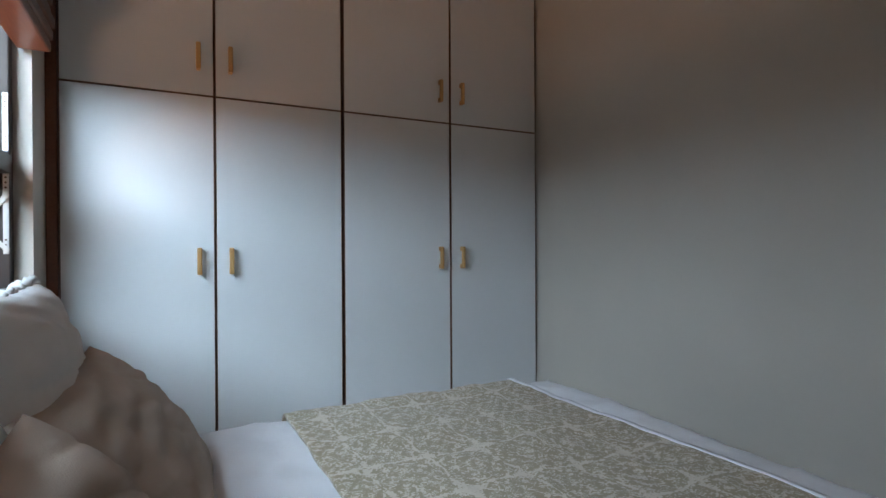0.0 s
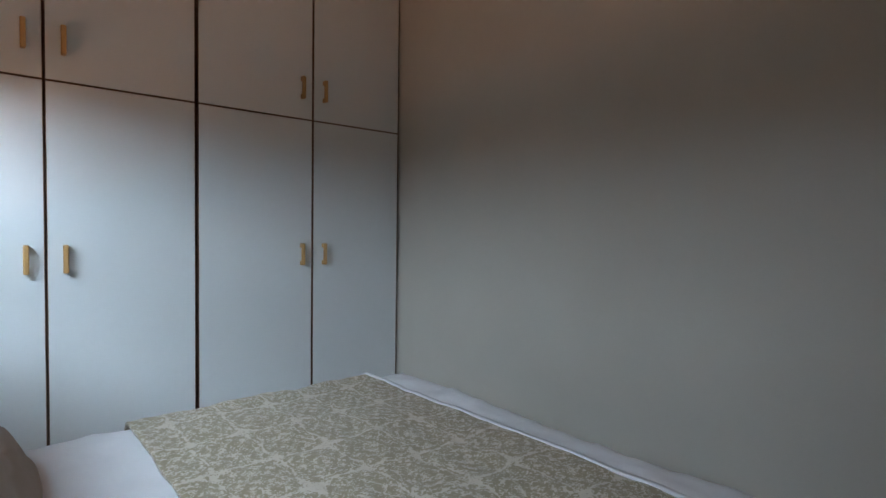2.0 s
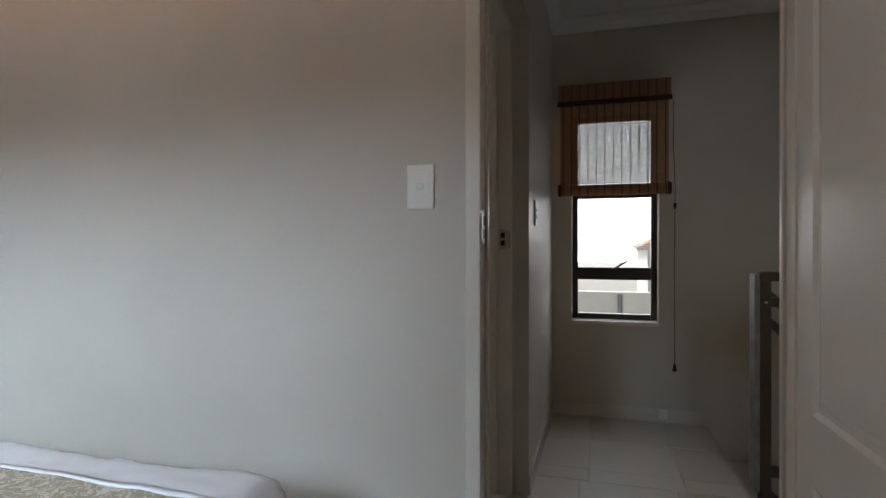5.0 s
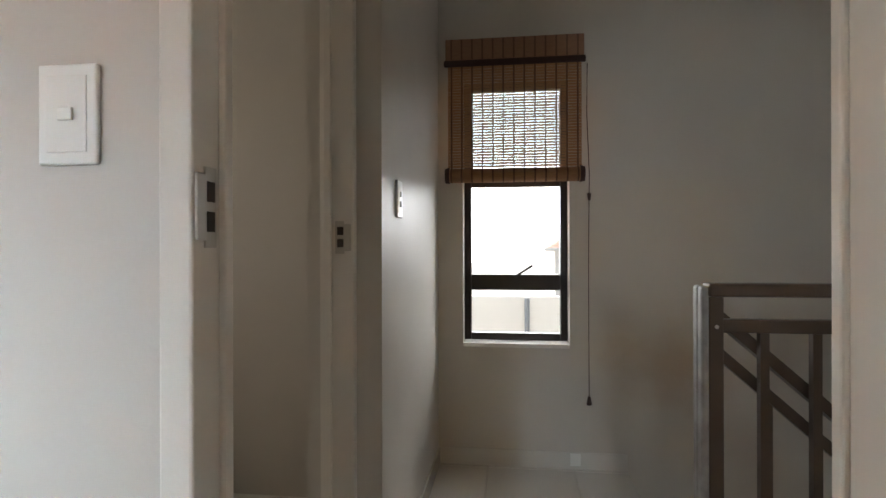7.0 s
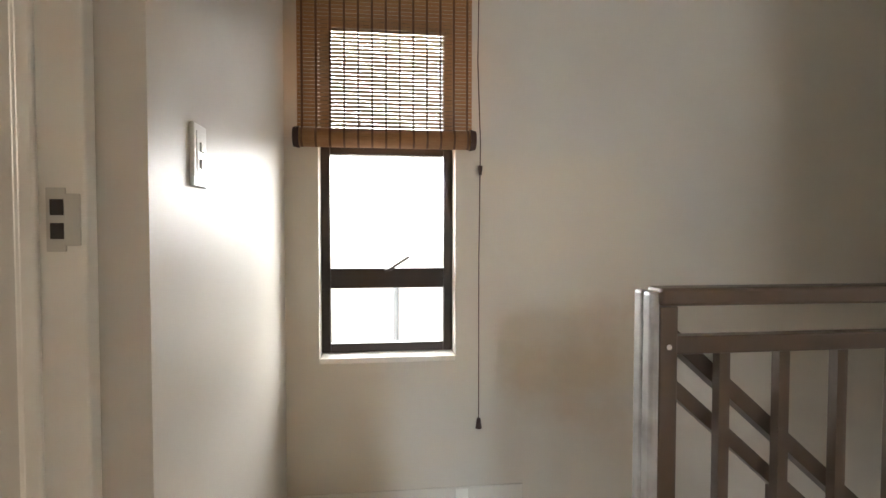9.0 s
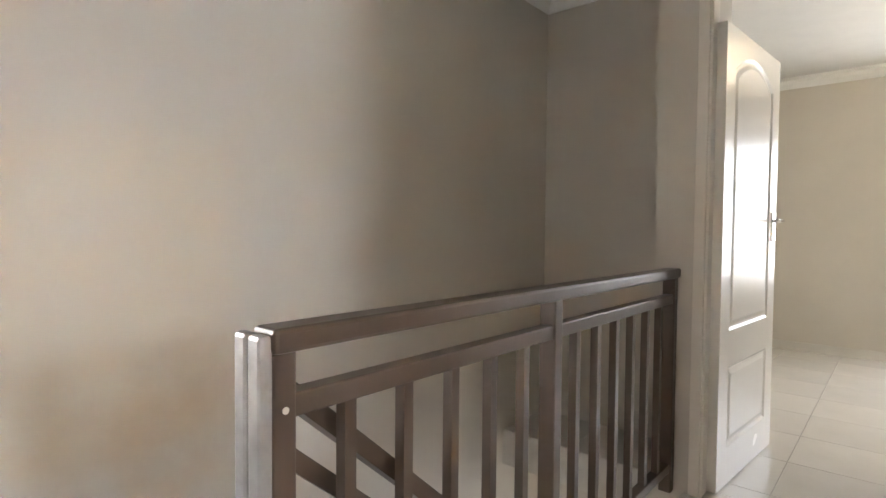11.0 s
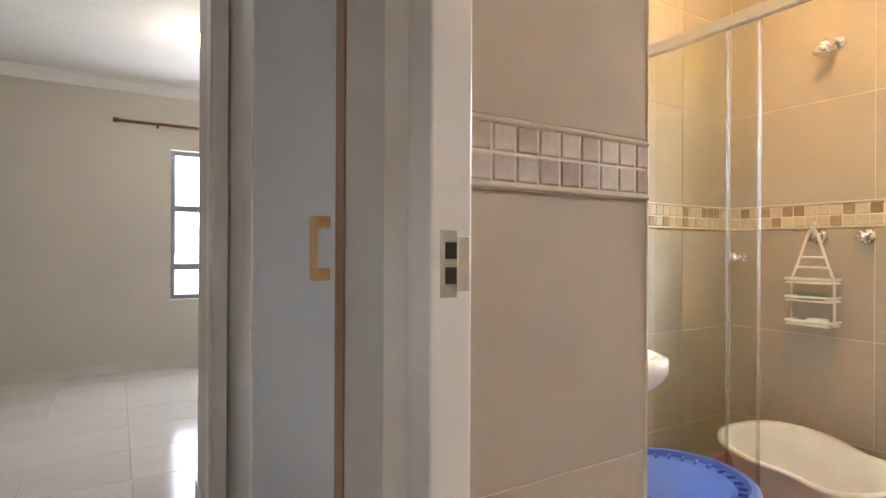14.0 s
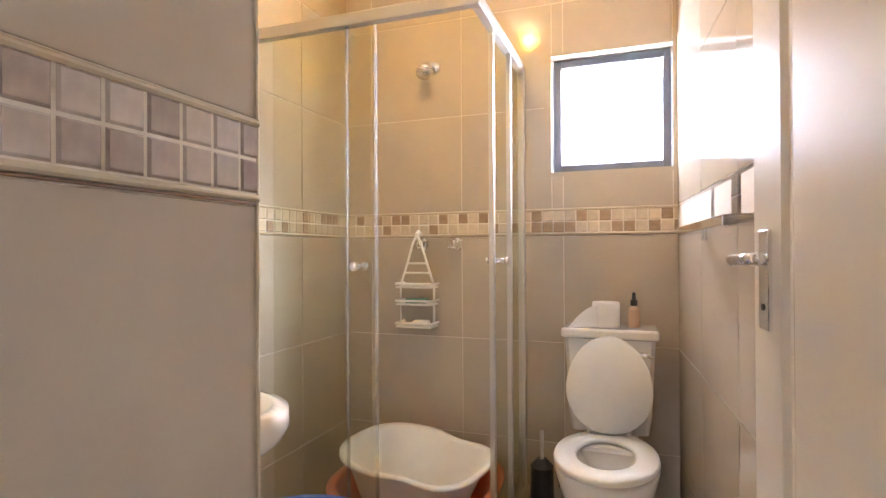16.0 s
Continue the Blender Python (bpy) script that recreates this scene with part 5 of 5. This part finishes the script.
part("pan_back", box(BATHX + 0.02, BC - 0.12, TY - 0.11, TY + 0.11, 0.0, 0.415, bevel=0.02), PORCELAIN, wc)
part("seat", lofted([oval(BC, 0.240, 0.176, 0.416), oval(BC, 0.247, 0.181, 0.428), oval(BC, 0.240, 0.176, 0.440), oval(BC, 0.16, 0.108, 0.440), oval(BC, 0.153, 0.10, 0.428), oval(BC, 0.16, 0.108, 0.416), oval(BC, 0.240, 0.176, 0.416)], cap=False), PLASTICW, wc, "white plastic seat ring", True)
secs = []
for dx, s in ((0.0, 0.97), (0.006, 1.0), (0.016, 1.0), (0.022, 0.97)):
    ring_pts = []
    for i in range(40):
        q = 2 * math.pi * i / 40
        v = 0.630 + 0.186 * s * math.cos(q)
        wid = 0.163 * s * (1 - 0.10 * math.cos(q))
        lean = -0.075 - (v - 0.44) * 0.13 + 0.035
        ring_pts.append((lean + dx, TY + wid * math.sin(q), v))
    secs.append(ring_pts)
part("lid", lofted(secs), PLASTICW, wc, "white plastic lid, raised", True)
for s in (-1, 1):
    part("hinge", tube((-0.045, TY + s * 0.07, 0.44), (-0.05, TY + s * 0.07, 0.50), 0.012, 0.010), PLASTICW, wc)
roll = thing("toilet_roll", (BATHX + 0.09, TY - 0.02, 0.843), "white toilet roll with a loose trailing sheet, on the cistern", "toilet paper")
secs = []
rx0, ry0 = BATHX + 0.10, TY - 0.015
for r, z in ((0.053, 0.843), (0.055, 0.848), (0.055, 0.938), (0.053, 0.943), (0.021, 0.943), (0.020, 0.87)):
    secs.append([(rx0 + r * math.cos(2 * math.pi * k / 32), ry0 + r * math.sin(2 * math.pi * k / 32), z) for k in range(32)])
part("roll", lofted(secs), PAPER, roll, smooth=False)
bm = bmesh.new()
prev = None
for i in range(9):
    s = i / 8
    y, z, x = ry0 - 0.03 - 0.115 * s, 0.935 - 0.02 * s - 0.075 * s * s, rx0 + 0.048 + 0.035 * s
    row = [bm.verts.new((x, y, z)), bm.verts.new((x - 0.004, y + 0.035 * s, max(0.845, z - 0.10 + 0.06 * s * s)))]
    if prev:
        bm.faces.new((prev[0], row[0], row[1], prev[1]))
    prev = row
solid(part("loose_sheet", bm, PAPER, roll), 0.0015)
bt = thing("dropper_bottle", (BATHX + 0.10, TY + 0.095, 0.843), "small peach bottle with a black dropper cap, on the cistern", "bottle")
part("bottle", tube((BATHX + 0.10, TY + 0.095, 0.843), (BATHX + 0.10, TY + 0.095, 0.915), 0.023, 0.022, 20), AMBER, bt)
part("shoulder", tube((BATHX + 0.10, TY + 0.095, 0.9152), (BATHX + 0.10, TY + 0.095, 0.93), 0.022, 0.012, 20), AMBER, bt)
bm = tube((BATHX + 0.10, TY + 0.095, 0.9302), (BATHX + 0.10, TY + 0.095, 0.955), 0.014, n=16)
add_tube(bm, (BATHX + 0.10, TY + 0.095, 0.955), (BATHX + 0.10, TY + 0.095, 0.985), 0.009, 0.006, n=12)
part("dropper_cap", bm, BLACKP, bt, "black dropper cap")
br = thing("toilet_brush", (0.0, -1.645, 0), "toilet brush in a dark holder beside the toilet", "toilet brush")
part("holder", tube((0.0, -1.645, 0), (0.0, -1.645, 0.30), 0.05, 0.045, 20), BLACKP, br)
part("brush_handle", tube((0.0, -1.645, 0.30), (0.0, -1.645, 0.44), 0.008), STEEL, br)
part("brush_cap", tube((0.0, -1.645, 0.3005), (0.0, -1.645, 0.33), 0.047, 0.02, 20), BLACKP, br)
tr = thing("towel_rail", (0.62, -1.06, 1.215), "chrome towel rail on the tiled wall", "towel rail")
tr.rotation_euler = (0, 0, math.atan2(RWY - BATHY, TW - BATHX))
for x in (-0.30, 0.30):
    bm = box(x - 0.022, x + 0.022, -0.014, 0.0, -0.03, 0.03, bevel=0.003)
    add_box(bm, x - 0.012, x + 0.012, -0.075, -0.012, -0.012, 0.014, bevel=0.003)
    part("bracket", bm, CHROME, None).parent = tr
part("bar", box(-0.32, 0.32, -0.086, -0.068, -0.010, 0.012, bevel=0.003), CHROME, None).parent = tr
ceiling_lamp((0.56, -1.9, TOP), "round white glass ceiling lamp, switched on", 0.09)

# ---------------------------------------------------------------- outside
structure("ground", box(-400, 400, -400, 400, -3.2, -2.9), GROUND, "pale paved ground between the houses", "ground")
nh = thing("neighbour_house", (42, -8, -2.9), "white plastered house with a red clay tile roof", "house")
part("wall", boxes((38, 48, -18, -3.4, -2.9, 1.05)), HOUSEW, nh)
part("gutter", box(37.2, 37.5, -18.8, -2.6, 0.95, 1.16, bevel=0.03), HOUSEW, nh)
rf = part("roof", lofted([[(37.3, -18.7, 1.1), (48.7, -18.7, 1.1), (48.7, -2.7, 1.1), (37.3, -2.7, 1.1)], [(43, -14, 2.6), (43.1, -14, 2.6), (43.1, -5.7, 2.6), (43, -5.7, 2.6)]]), ROOFT, nh)
for i in range(12):
    k = (i + 0.5) / 12
    part("roof_course", box(-0.15, 0.15, -18.6 + 4.7 * k, -2.8 - 3.0 * k, 0, 0.06, m=Matrix.Translation((37.35 + 5.65 * k, 0, 1.12 + 1.5 * k)) @ Matrix.Rotation(-math.atan2(1.5, 5.65), 4, 'Y')), ROOFT, rf)
gw = thing("garden_wall", (9, 0, -2.9), "white plastered boundary wall with grey pipes", "wall")
part("wall", boxes((9, 9.2, -8, 10, -2.9, 0.42)), HOUSEW, gw)
for y in (-0.62, -1.66):
    part("pipe", tube((8.93, y, -2.9), (8.93, y, 0.40), 0.035, n=10), PALEFR, gw, "grey downpipe")
SKYGLOW = glow_material("white_overcast_sky", (0.97, 0.98, 1.0), 7.5)
structure("backdrop", box(160, 161, -260, 260, -30, 160), SKYGLOW, "white overcast sky behind the houses", "sky")
